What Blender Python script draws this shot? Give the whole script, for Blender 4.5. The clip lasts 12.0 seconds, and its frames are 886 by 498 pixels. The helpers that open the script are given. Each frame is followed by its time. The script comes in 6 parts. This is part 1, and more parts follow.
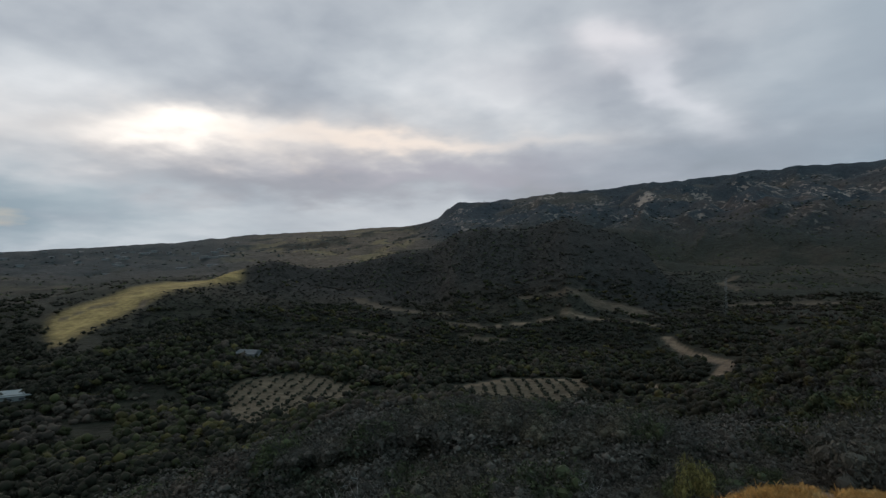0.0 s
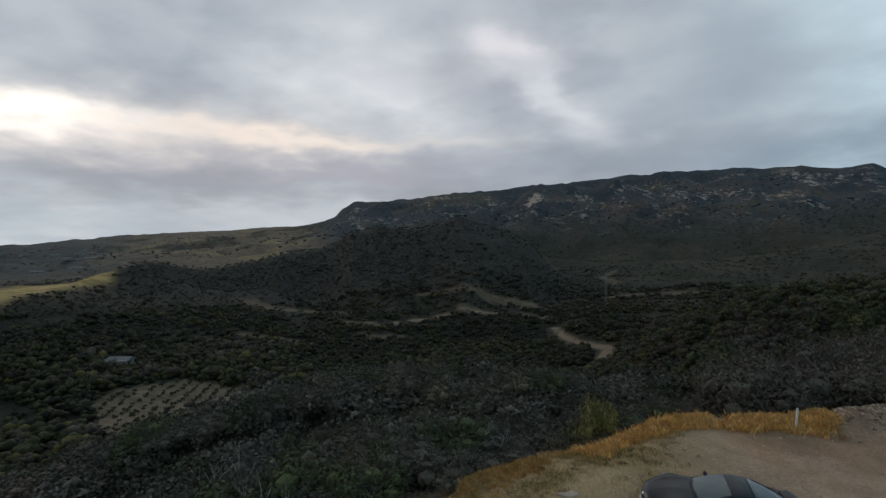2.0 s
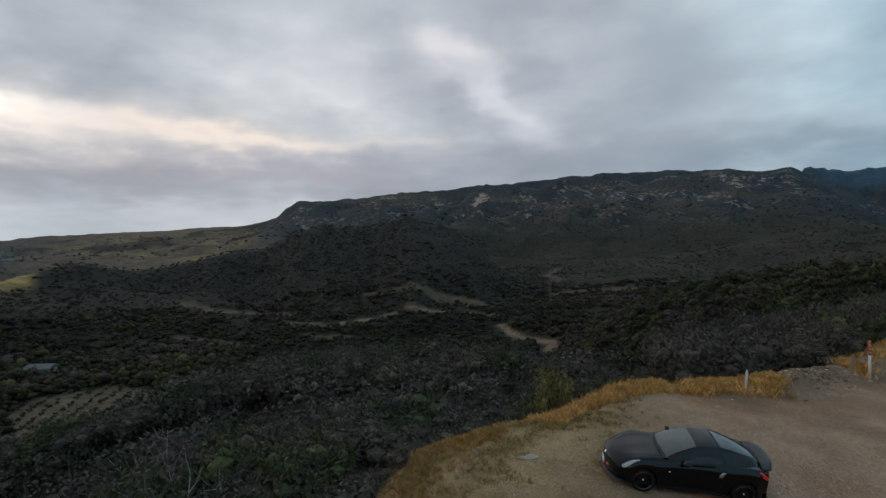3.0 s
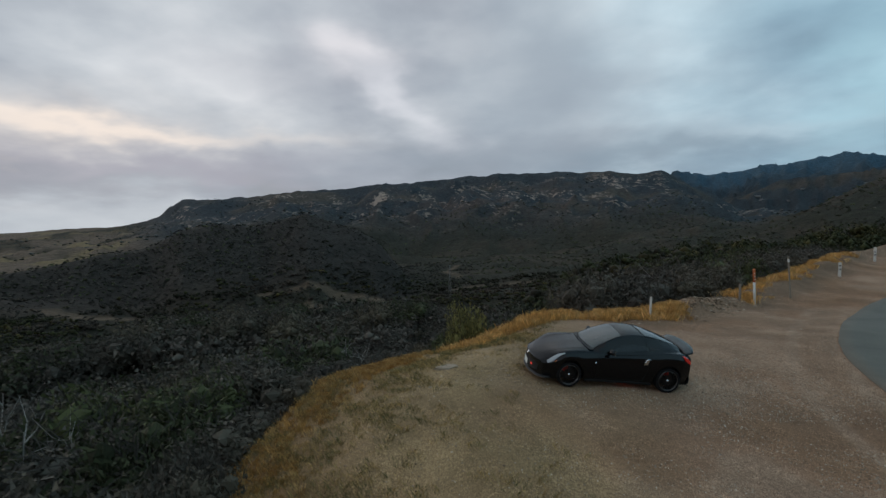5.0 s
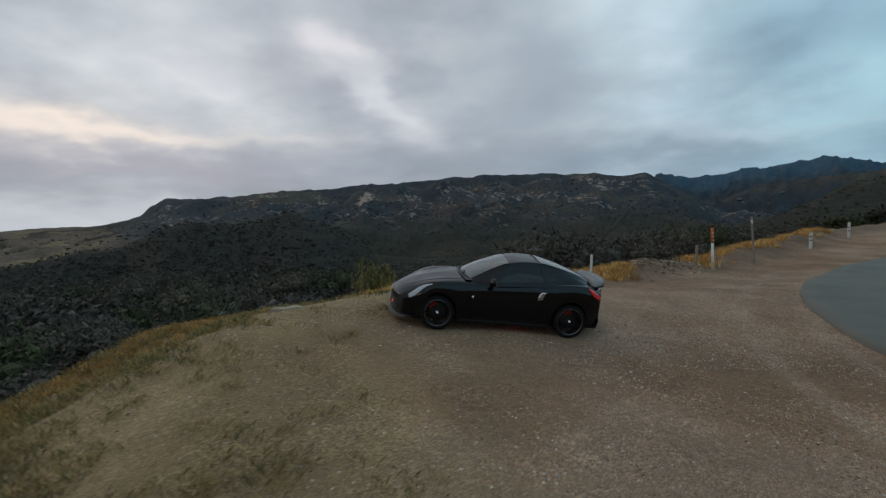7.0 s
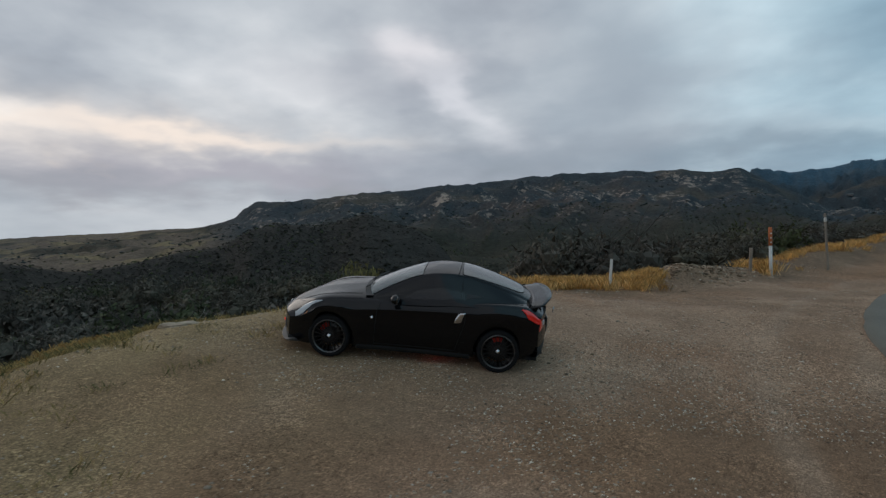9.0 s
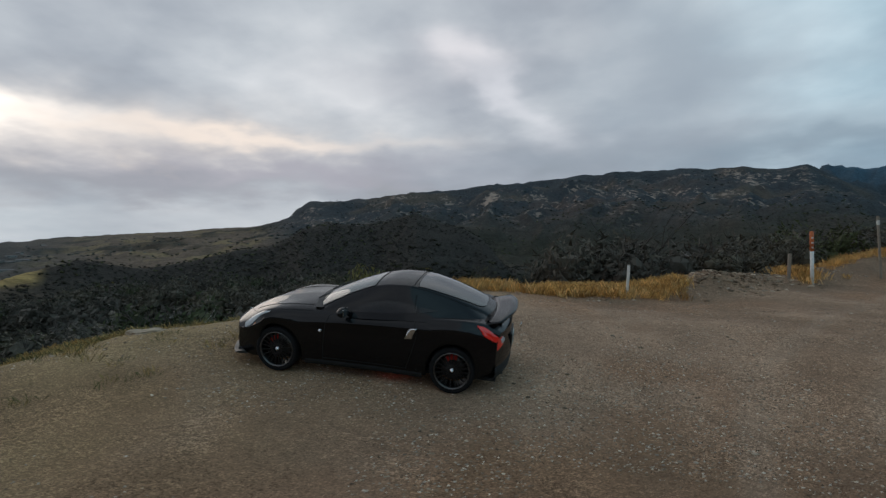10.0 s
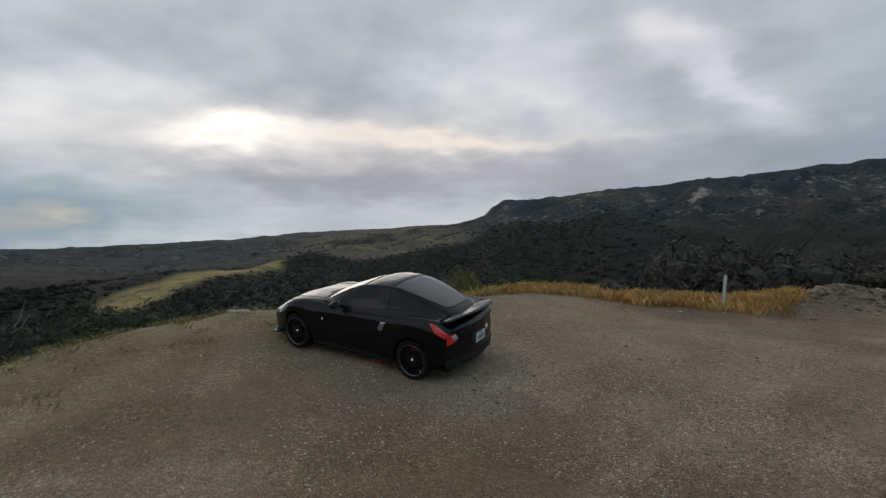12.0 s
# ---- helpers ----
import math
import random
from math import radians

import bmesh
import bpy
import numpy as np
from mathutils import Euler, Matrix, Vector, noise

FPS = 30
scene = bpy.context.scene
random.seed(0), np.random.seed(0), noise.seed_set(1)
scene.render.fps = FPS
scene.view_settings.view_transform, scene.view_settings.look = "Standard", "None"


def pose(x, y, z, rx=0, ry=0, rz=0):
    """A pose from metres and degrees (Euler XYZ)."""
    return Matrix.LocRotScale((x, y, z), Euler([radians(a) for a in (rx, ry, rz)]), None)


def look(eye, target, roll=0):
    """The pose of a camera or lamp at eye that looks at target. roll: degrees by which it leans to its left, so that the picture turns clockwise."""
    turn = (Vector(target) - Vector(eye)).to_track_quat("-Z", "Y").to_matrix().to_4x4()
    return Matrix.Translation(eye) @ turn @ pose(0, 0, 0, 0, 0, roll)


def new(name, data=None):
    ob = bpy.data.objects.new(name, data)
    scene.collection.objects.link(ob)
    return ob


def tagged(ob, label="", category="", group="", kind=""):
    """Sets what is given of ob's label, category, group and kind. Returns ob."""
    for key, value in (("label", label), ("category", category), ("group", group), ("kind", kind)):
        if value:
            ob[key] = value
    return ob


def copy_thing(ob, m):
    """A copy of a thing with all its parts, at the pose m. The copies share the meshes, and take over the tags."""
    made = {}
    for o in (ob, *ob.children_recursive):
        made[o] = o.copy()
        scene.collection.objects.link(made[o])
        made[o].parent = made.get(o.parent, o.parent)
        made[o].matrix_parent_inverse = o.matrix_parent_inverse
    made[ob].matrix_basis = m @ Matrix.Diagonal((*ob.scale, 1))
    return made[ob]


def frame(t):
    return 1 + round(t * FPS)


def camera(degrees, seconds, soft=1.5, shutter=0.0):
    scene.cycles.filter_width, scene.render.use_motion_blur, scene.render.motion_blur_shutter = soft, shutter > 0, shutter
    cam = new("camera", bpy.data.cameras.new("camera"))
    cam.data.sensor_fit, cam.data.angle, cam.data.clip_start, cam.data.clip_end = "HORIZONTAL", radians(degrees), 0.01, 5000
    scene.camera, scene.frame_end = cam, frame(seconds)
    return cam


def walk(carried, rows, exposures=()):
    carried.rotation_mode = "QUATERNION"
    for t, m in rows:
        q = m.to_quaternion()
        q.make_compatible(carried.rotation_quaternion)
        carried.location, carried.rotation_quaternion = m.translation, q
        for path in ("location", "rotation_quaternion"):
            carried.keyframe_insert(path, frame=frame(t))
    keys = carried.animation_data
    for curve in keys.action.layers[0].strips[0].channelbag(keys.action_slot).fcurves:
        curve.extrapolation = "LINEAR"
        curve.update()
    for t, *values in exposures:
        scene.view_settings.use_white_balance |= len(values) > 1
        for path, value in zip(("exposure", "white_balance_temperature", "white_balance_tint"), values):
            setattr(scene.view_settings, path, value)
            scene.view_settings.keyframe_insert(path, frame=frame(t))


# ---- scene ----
# ---- camera and walk ----
cam = camera(80.2, 12.0, soft=1.35, shutter=0.45)
PATH = [
    (0.0, pose(-3.41, -19.02, 11.19, 90.01, -0.32, 24.67)),
    (0.5, pose(-3.55, -18.55, 10.45, 90.12, -0.25, 21.87)),
    (1.0, pose(-3.78, -18.06, 9.70, 90.11, -0.17, 19.12)),
    (1.5, pose(-4.00, -17.55, 8.94, 90.12, -0.11, 16.26)),
    (2.0, pose(-4.24, -16.96, 8.20, 90.04, 0.09, 13.50)),
    (2.5, pose(-4.47, -16.32, 7.44, 90.06, 0.30, 10.61)),
    (3.0, pose(-4.65, -15.72, 6.66, 90.03, 0.42, 7.73)),
    (5.0, pose(-5.08, -13.99, 3.65, 89.84, 1.19, -3.12)),
    (5.5, pose(-4.59, -13.31, 2.83, 89.90, 1.08, -4.65)),
    (6.0, pose(-3.78, -12.46, 2.17, 89.98, 1.01, -5.61)),
    (6.5, pose(-2.79, -11.63, 1.78, 89.92, 1.10, -5.46)),
    (7.0, pose(-1.92, -10.81, 1.59, 89.94, 0.99, -4.61)),
    (9.0, pose(1.01, -8.73, 1.65, 90.11, 0.91, 3.74)),
    (9.5, pose(1.62, -8.34, 1.73, 90.13, 0.77, 6.26)),
    (10.0, pose(2.31, -8.01, 1.78, 90.11, 0.54, 9.05)),
    (10.5, pose(3.14, -7.87, 1.82, 90.04, 0.21, 12.52)),
    (11.0, pose(4.12, -7.98, 1.86, 90.02, 0.08, 17.68)),
    (11.5, pose(5.02, -8.03, 1.93, 89.93, -0.35, 23.61)),
    (12.0, pose(5.88, -7.98, 1.94, 89.86, -0.65, 29.85)),
]
walk(cam, PATH)


# ---- node helpers ----
class Nodes:
    """Short-hand for building a node tree."""

    def __init__(self, tree):
        self.tree = tree
        tree.nodes.clear()

    def add(self, kind, **props):
        n = self.tree.nodes.new(kind)
        inputs = props.pop("inputs", {})
        for key, value in props.items():
            setattr(n, key, value)
        for key, value in inputs.items():
            self.put(n.inputs[key], value)
        return n

    def put(self, socket, value):
        if isinstance(value, bpy.types.NodeSocket):
            self.tree.links.new(value, socket)
        else:
            socket.default_value = value

    def math(self, op, a, b=0.0, c=None, clamp=False):
        n = self.add("ShaderNodeMath", operation=op, use_clamp=clamp)
        self.put(n.inputs[0], a)
        self.put(n.inputs[1], b)
        if c is not None:
            self.put(n.inputs[2], c)
        return n.outputs[0]

    def mix(self, fac, a, b, blend="MIX"):
        n = self.add("ShaderNodeMix", data_type="RGBA", blend_type=blend)
        self.put(n.inputs[0], fac)
        self.put(n.inputs[6], a)
        self.put(n.inputs[7], b)
        return n.outputs[2]

    def ramp(self, fac, stops):
        n = self.add("ShaderNodeValToRGB")
        el = n.color_ramp.elements
        while len(el) > 1:
            el.remove(el[-1])
        el[0].position, el[0].color = stops[0][0], rgba(stops[0][1])
        for p, c in stops[1:]:
            e = el.new(p)
            e.color = rgba(c)
        self.put(n.inputs[0], fac)
        return n.outputs[0]

    def noise(self, vector, scale, detail=4.0, rough=0.55, distortion=0.0, dims="3D"):
        n = self.add("ShaderNodeTexNoise", noise_dimensions=dims)
        self.put(n.inputs["Vector"], vector)
        n.inputs["Scale"].default_value = scale
        n.inputs["Detail"].default_value = detail
        n.inputs["Roughness"].default_value = rough
        n.inputs["Distortion"].default_value = distortion
        return n.outputs[0]


def rgba(c):
    if isinstance(c, (int, float)):
        c = (c, c, c)
    return (c[0], c[1], c[2], 1.0)


# ---- world: broken overcast at dusk ----
SUN_AZ, SUN_EL = -52.0, 11.0
world = bpy.data.worlds.new("overcast_sky")
scene.world = world
world.use_nodes = True


def build_sky():
    w = Nodes(world.node_tree)
    coord = w.add("ShaderNodeTexCoord").outputs["Generated"]
    sep = w.add("ShaderNodeSeparateXYZ", inputs={0: coord})
    x, y, z = sep.outputs
    sky = w.add("ShaderNodeTexSky", sky_type="NISHITA", sun_disc=False, sun_elevation=radians(SUN_EL),
                sun_rotation=radians(SUN_AZ), altitude=200.0, air_density=1.2, dust_density=1.5)
    clear = w.mix(1.0, sky.outputs[0], rgba((0.10, 0.10, 0.10)), "MULTIPLY")
    # cloud layer seen in perspective
    flat = w.math("ADD", w.math("MAXIMUM", z, 0.0), 0.24)
    plane = w.add("ShaderNodeCombineXYZ", inputs={0: w.math("DIVIDE", x, flat), 1: w.math("DIVIDE", y, flat), 2: 0.3}).outputs[0]
    big = w.noise(plane, 0.75, 4.0, 0.5, 0.0)
    mid = w.noise(plane, 1.6, 4.0, 0.45, 0.1)
    fine = w.noise(plane, 4.6, 5.0, 0.5, 0.1)
    az = w.math("MULTIPLY", w.math("ARCTAN2", x, y), 180 / math.pi)
    el = w.math("MULTIPLY", w.math("ARCSINE", z), 180 / math.pi)
    wob = w.noise(plane, 2.6, 4.0, 0.5, 0.1)
    wob2 = w.noise(w.add("ShaderNodeVectorMath", operation="ADD", inputs={0: plane, 1: (3.0, 1.0, 7.0)}).outputs[0], 2.8, 4.0, 0.5, 0.1)
    az = w.math("ADD", az, w.math("MULTIPLY", w.math("SUBTRACT", wob, 0.5), 14.0))
    el = w.math("ADD", el, w.math("MULTIPLY", w.math("SUBTRACT", wob2, 0.5), 7.0))

    def lobe(a, e, wa, we, tilt=0.0):
        da = w.math("SUBTRACT", az, a)
        de = w.math("SUBTRACT", w.math("SUBTRACT", el, e), w.math("MULTIPLY", da, tilt))
        u = w.math("POWER", w.math("ABSOLUTE", w.math("DIVIDE", da, wa)), 2.0)
        v = w.math("POWER", w.math("ABSOLUTE", w.math("DIVIDE", de, we)), 2.0)
        return w.math("EXPONENT", w.math("MULTIPLY", w.math("ADD", u, v), -1.0))

    tone = w.math("ADD", w.math("MULTIPLY", big, 0.50), w.math("ADD", w.math("MULTIPLY", mid, 0.38), w.math("MULTIPLY", fine, 0.18)))
    tone = w.math("MULTIPLY_ADD", w.math("SUBTRACT", tone, 0.53), 1.5, 0.55)
    cloud = w.ramp(tone, [(0.34, (0.275, 0.308, 0.362)), (0.50, (0.40, 0.442, 0.50)), (0.62, (0.54, 0.582, 0.63)), (0.78, (0.77, 0.795, 0.825))])
    # cooler and thinner cloud to the north-east
    cool = w.math("DIVIDE", w.math("SUBTRACT", az, 5.0), 45.0, clamp=True)
    cloud = w.mix(cool, cloud, w.mix(1.0, cloud, rgba((0.58, 0.90, 1.03)), "MULTIPLY"))

    def glow(base, a, e, wa, we, tilt, colour, power):
        return w.mix(w.math("MULTIPLY", lobe(a, e, wa, we, tilt), power, clamp=True), base, rgba(colour))

    # low sun breaking through
    for spec in GAPS:
        cloud = glow(cloud, *spec)
    cover = w.math("SUBTRACT", 1.0, w.math("MULTIPLY", w.math("SUBTRACT", 1.0, w.ramp(tone, [(0.30, 0.0), (0.44, 1.0)])), 0.06))
    full = w.mix(cover, clear, cloud)
    w.tree.links.new(full, w.add("ShaderNodeBackground").inputs[0])
    bg = [n for n in w.tree.nodes if n.type == "BACKGROUND"][0]
    bg.inputs[1].default_value = 1.0
    out = w.add("ShaderNodeOutputWorld")
    w.tree.links.new(bg.outputs[0], out.inputs[0])


# azimuth, elevation, spread across, spread up, tilt, colour, strength
GAPS = [
    (-34.0, 2.5, 20.0, 3.0, 0.02, (0.55, 0.58, 0.62), 0.75),
    (-74.0, 3.0, 24.0, 3.6, 0.0, (0.27, 0.36, 0.42), 0.9),
    (-45.0, 10.5, 24.0, 3.2, 0.02, (0.95, 0.86, 0.79), 0.55),
    (-50.0, 11.6, 6.5, 1.6, 0.08, (1.30, 1.20, 1.10), 1.1),
    (-30.0, 11.3, 15.0, 1.0, -0.02, (1.05, 0.90, 0.78), 0.7),
    (-40.0, 6.8, 20.0, 1.7, 0.0, (0.31, 0.325, 0.37), 0.75),
    (-24.0, 8.3, 20.0, 1.5, 0.0, (0.40, 0.39, 0.45), 0.7),
    (-1.5, 16.5, 4.0, 2.4, -0.8, (0.88, 0.88, 0.93), 0.55),
    (-6.5, 20.5, 3.5, 1.8, 0.0, (1.0, 0.96, 0.98), 0.6),
    (-14.0, 18.0, 9.0, 3.0, 0.0, (0.36, 0.38, 0.44), 0.5),
    (44.0, 13.5, 4.5, 5.0, 0.3, (0.50, 0.76, 0.86), 0.6),
    (34.0, 10.5, 9.0, 1.0, 0.0, (0.62, 0.76, 0.84), 0.5),
    (22.0, 9.0, 20.0, 2.0, 0.0, (0.22, 0.29, 0.36), 0.65),
    (8.0, 9.5, 16.0, 2.2, 0.1, (0.31, 0.355, 0.415), 0.65),
    (14.0, 17.0, 9.5, 8.0, 0.0, (0.33, 0.385, 0.45), 0.75),
]
build_sky()

sun = new("sun", bpy.data.lights.new("sun", "SUN"))
sun.data.energy, sun.data.angle, sun.data.color = 0.5, radians(42), (1.0, 0.88, 0.76)
sun.matrix_world = look((0, 0, 0), (-math.sin(radians(SUN_AZ)), -math.cos(radians(SUN_AZ)), -math.tan(radians(SUN_EL + 4))))
tagged(sun, kind="structure")
scene.view_settings.exposure = 0.0


# ---- materials ----
def material(name):
    m = bpy.data.materials.new(name)
    m.use_nodes = True
    n = Nodes(m.node_tree)
    bsdf = n.add("ShaderNodeBsdfPrincipled")
    out = n.add("ShaderNodeOutputMaterial")
    n.tree.links.new(bsdf.outputs[0], out.inputs[0])
    return m, n, bsdf


def plain(name, colour, rough=0.5, metal=0.0, coat=0.0, grain=0.0, scale=40.0, emit=None, specular=0.5):
    m, n, b = material(name)
    b.inputs["Roughness"].default_value = rough
    b.inputs["Metallic"].default_value = metal
    b.inputs["Specular IOR Level"].default_value = specular
    b.inputs["Coat Weight"].default_value = coat
    b.inputs["Coat Roughness"].default_value = 0.11
    if grain:
        pos = n.add("ShaderNodeTexCoord").outputs["Object"]
        f = n.noise(pos, scale, 6.0, 0.6)
        g = n.noise(pos, scale * 0.13, 3.0, 0.6)
        f = n.math("ADD", n.math("MULTIPLY", f, 0.6), n.math("MULTIPLY", g, 0.4))
        lo = tuple(c * (1 - grain) for c in colour)
        hi = tuple(min(1.0, c * (1 + grain)) for c in colour)
        n.put(b.inputs["Base Color"], n.ramp(f, [(0.3, lo), (0.7, hi)]))
        n.put(b.inputs["Roughness"], n.math("ADD", n.math("MULTIPLY", g, 0.25), rough - 0.12, clamp=True))
    else:
        b.inputs["Base Color"].default_value = rgba(colour)
    if emit:
        b.inputs["Emission Color"].default_value = rgba(emit[0])
        b.inputs["Emission Strength"].default_value = emit[1]
    return m


def ground_material():
    m, n, b = material("ground_cover")
    pos = n.add("ShaderNodeNewGeometry").outputs["Position"]
    vertex = n.add("ShaderNodeVertexColor", layer_name="cover")
    cover, rocky = vertex.outputs[0], vertex.outputs[1]
    far = n.add("ShaderNodeVertexColor", layer_name="grain").outputs[0]
    farness = n.add("ShaderNodeSeparateColor", inputs={0: far}).outputs
    stone = n.noise(pos, 9.0, 8.0, 0.72)
    grit = n.noise(pos, 42.0, 6.0, 0.7)
    blotch = n.noise(pos, 0.55, 5.0, 0.6, 0.4)
    cell = n.add("ShaderNodeTexVoronoi", feature="F1", inputs={"Vector": pos, "Scale": 64.0})
    lump = n.add("ShaderNodeTexVoronoi", feature="F1", inputs={"Vector": pos, "Scale": 21.0})
    lump_c = n.add("ShaderNodeSeparateColor", inputs={0: lump.outputs["Color"]}).outputs[0]
    chip = n.add("ShaderNodeSeparateColor", inputs={0: cell.outputs["Color"]}).outputs[0]
    near_tone = n.math("ADD", n.math("MULTIPLY", stone, 0.35), n.math("ADD", n.math("MULTIPLY", grit, 0.40), n.math("MULTIPLY", blotch, 0.45)))
    patch = n.math("MULTIPLY", n.math("SUBTRACT", n.noise(pos, 0.9, 4.0, 0.6, 0.3), 0.42, clamp=True), 1.6, clamp=True)
    near_tone = n.math("ADD", near_tone, n.math("MULTIPLY", n.math("SUBTRACT", chip, 0.5), n.math("MULTIPLY_ADD", patch, 0.42, 0.26)))
    near_tone = n.math("ADD", near_tone, n.math("MULTIPLY", n.math("SUBTRACT", n.math("POWER", lump_c, 3.0), 0.25), n.math("MULTIPLY_ADD", patch, 0.22, 0.06)))
    near_c = n.ramp(near_tone, [(0.34, 0.50), (0.54, 0.97), (0.68, 1.28), (0.86, 2.3)])
    scrub = n.noise(pos, 0.045, 7.0, 0.68, 0.3)
    scrub2 = n.noise(pos, 0.3, 5.0, 0.7)
    hill = n.math("ADD", n.math("MULTIPLY", scrub, 0.6), n.math("MULTIPLY", scrub2, 0.4))
    # canopy shading put into the colour: lighter clump tops, darker gaps between
    shrub = n.add("ShaderNodeTexVoronoi", feature="F1", inputs={"Vector": pos, "Scale": 0.24}).outputs["Distance"]
    clump = n.add("ShaderNodeTexVoronoi", feature="F1", inputs={"Vector": pos, "Scale": 0.09}).outputs["Distance"]
    hill = n.math("ADD", hill, n.math("MULTIPLY_ADD", n.math("ADD", shrub, clump), -0.20, 0.19))
    far_c = n.ramp(hill, [(0.34, 0.55), (0.5, 0.9), (0.6, 1.12), (0.72, 1.45)])
    tone = n.mix(farness[0], near_c, far_c)
    earth = n.mix(1.0, cover, tone, "MULTIPLY")
    # bare sandstone breaking through the scrub
    squeezed = n.add("ShaderNodeVectorMath", operation="MULTIPLY", inputs={0: pos, 1: (1.0, 0.45, 1.0)}).outputs[0]
    crag = n.math("ADD", n.math("MULTIPLY", n.noise(squeezed, 0.055, 5.0, 0.65, 0.6), 0.60), n.math("MULTIPLY", n.noise(squeezed, 0.008, 3.0, 0.5), 0.40))
    crag = n.ramp(n.math("ADD", crag, n.math("MULTIPLY", rocky, 0.12)), [(0.595, 0.0), (0.64, 1.0)])
    crag = n.math("MULTIPLY", crag, n.math("MULTIPLY", rocky, 2.0, clamp=True))
    n.put(b.inputs["Base Color"], n.mix(crag, earth, n.mix(scrub2, rgba((0.20, 0.145, 0.11)), rgba((0.44, 0.36, 0.30)))))
    b.inputs["Roughness"].default_value = 0.95
    b.inputs["Specular IOR Level"].default_value = 0.15
    h = n.mix(farness[0], n.math("ADD", n.math("MULTIPLY", stone, 0.06), n.math("ADD", n.math("MULTIPLY", grit, 0.03), n.math("MULTIPLY", cell.outputs["Distance"], -0.022))), n.math("MULTIPLY", hill, 7.0))
    bump = n.add("ShaderNodeBump", inputs={"Height": h, "Strength": 0.7, "Distance": 1.0})
    n.put(b.inputs["Normal"], bump.outputs[0])
    return m


MAT = {}
MAT["ground"] = ground_material()


# ---- land form ----
def fbm(x, y, octaves=5, seed=0, gain=0.5, ridged=False):
    """Value noise on a lattice, vectorised."""
    x, y = np.asarray(x, float), np.asarray(y, float)
    total, amp, norm = np.zeros_like(x), 1.0, 0.0
    for o in range(octaves):
        xi, yi = np.floor(x), np.floor(y)
        fx, fy = x - xi, y - yi
        fx, fy = fx * fx * (3 - 2 * fx), fy * fy * (3 - 2 * fy)

        def h(a, c):
            v = np.sin(a * 127.1 + c * 311.7 + seed * 74.7 + o * 19.19) * 43758.5453
            return v - np.floor(v)

        v = (h(xi, yi) * (1 - fx) + h(xi + 1, yi) * fx) * (1 - fy) + (h(xi, yi + 1) * (1 - fx) + h(xi + 1, yi + 1) * fx) * fy
        if ridged:
            v = 1 - np.abs(2 * v - 1)
        total, norm = total + amp * v, norm + amp
        x, y, amp = x * 2.03 + 11.3, y * 2.03 + 5.7, amp * gain
    return total / norm


def smooth(a, b, v):
    t = np.clip((v - a) / (b - a), 0, 1)
    return t * t * (3 - 2 * t)


# the rim of the turnout, from the near end round to the road
RIM = [(-2, -24), (-4.5, -14), (-7.4, -8), (-9.0, -4), (-9.0, -1), (-7.9, 2.3), (-5.2, 5.4), (-1.2, 7.5), (2, 9.2), (6, 10.4), (10, 12.4),
       (14, 15.2), (22, 22), (34, 31), (60, 48), (110, 66), (200, 80)]


def rim_distance(x, y):
    """Metres outside the rim (negative: on the turnout)."""
    best = np.full(np.shape(x), 1e9)
    side = np.zeros(np.shape(x))
    for (ax, ay), (bx, by) in zip(RIM, RIM[1:]):
        dx, dy = bx - ax, by - ay
        t = np.clip(((x - ax) * dx + (y - ay) * dy) / (dx * dx + dy * dy), 0, 1)
        d = np.hypot(x - ax - t * dx, y - ay - t * dy)
        s = np.sign(dx * (y - ay) - dy * (x - ax))
        near = d < best
        best, side = np.where(near, d, best), np.where(near, s, side)
    return best * side


# outer edge of the asphalt
ROAD = [(9, -40), (7, -20), (6.7, -12), (6.5, -6.4), (6.9, -3.6), (7.2, -0.9), (8.6, 2.2), (11.4, 5.6), (15.2, 9.0), (22, 13.6), (34, 21), (60, 35), (110, 52), (200, 64)]


def line_distance(line, x, y):
    best, side = np.full(np.shape(x), 1e9), np.zeros(np.shape(x))
    for (ax, ay), (bx, by) in zip(line, line[1:]):
        dx, dy = bx - ax, by - ay
        t = np.clip(((x - ax) * dx + (y - ay) * dy) / (dx * dx + dy * dy), 0, 1)
        d = np.hypot(x - ax - t * dx, y - ay - t * dy)
        near = d < best
        best, side = np.where(near, d, best), np.where(near, np.sign(dx * (y - ay) - dy * (x - ax)), side)
    return best, side


def road_side(x, y):
    """Metres past the asphalt's outer edge, on the road's side."""
    d, s = line_distance(ROAD, x, y)
    return -d * s


def inside(poly, x, y):
    hit = np.zeros(np.shape(x), bool)
    for (ax, ay), (bx, by) in zip(poly, poly[1:] + poly[:1]):
        cross = ((ay > y) != (by > y)) & (x < (bx - ax) * (y - ay) / (by - ay + 1e-12) + ax)
        hit ^= cross
    return hit


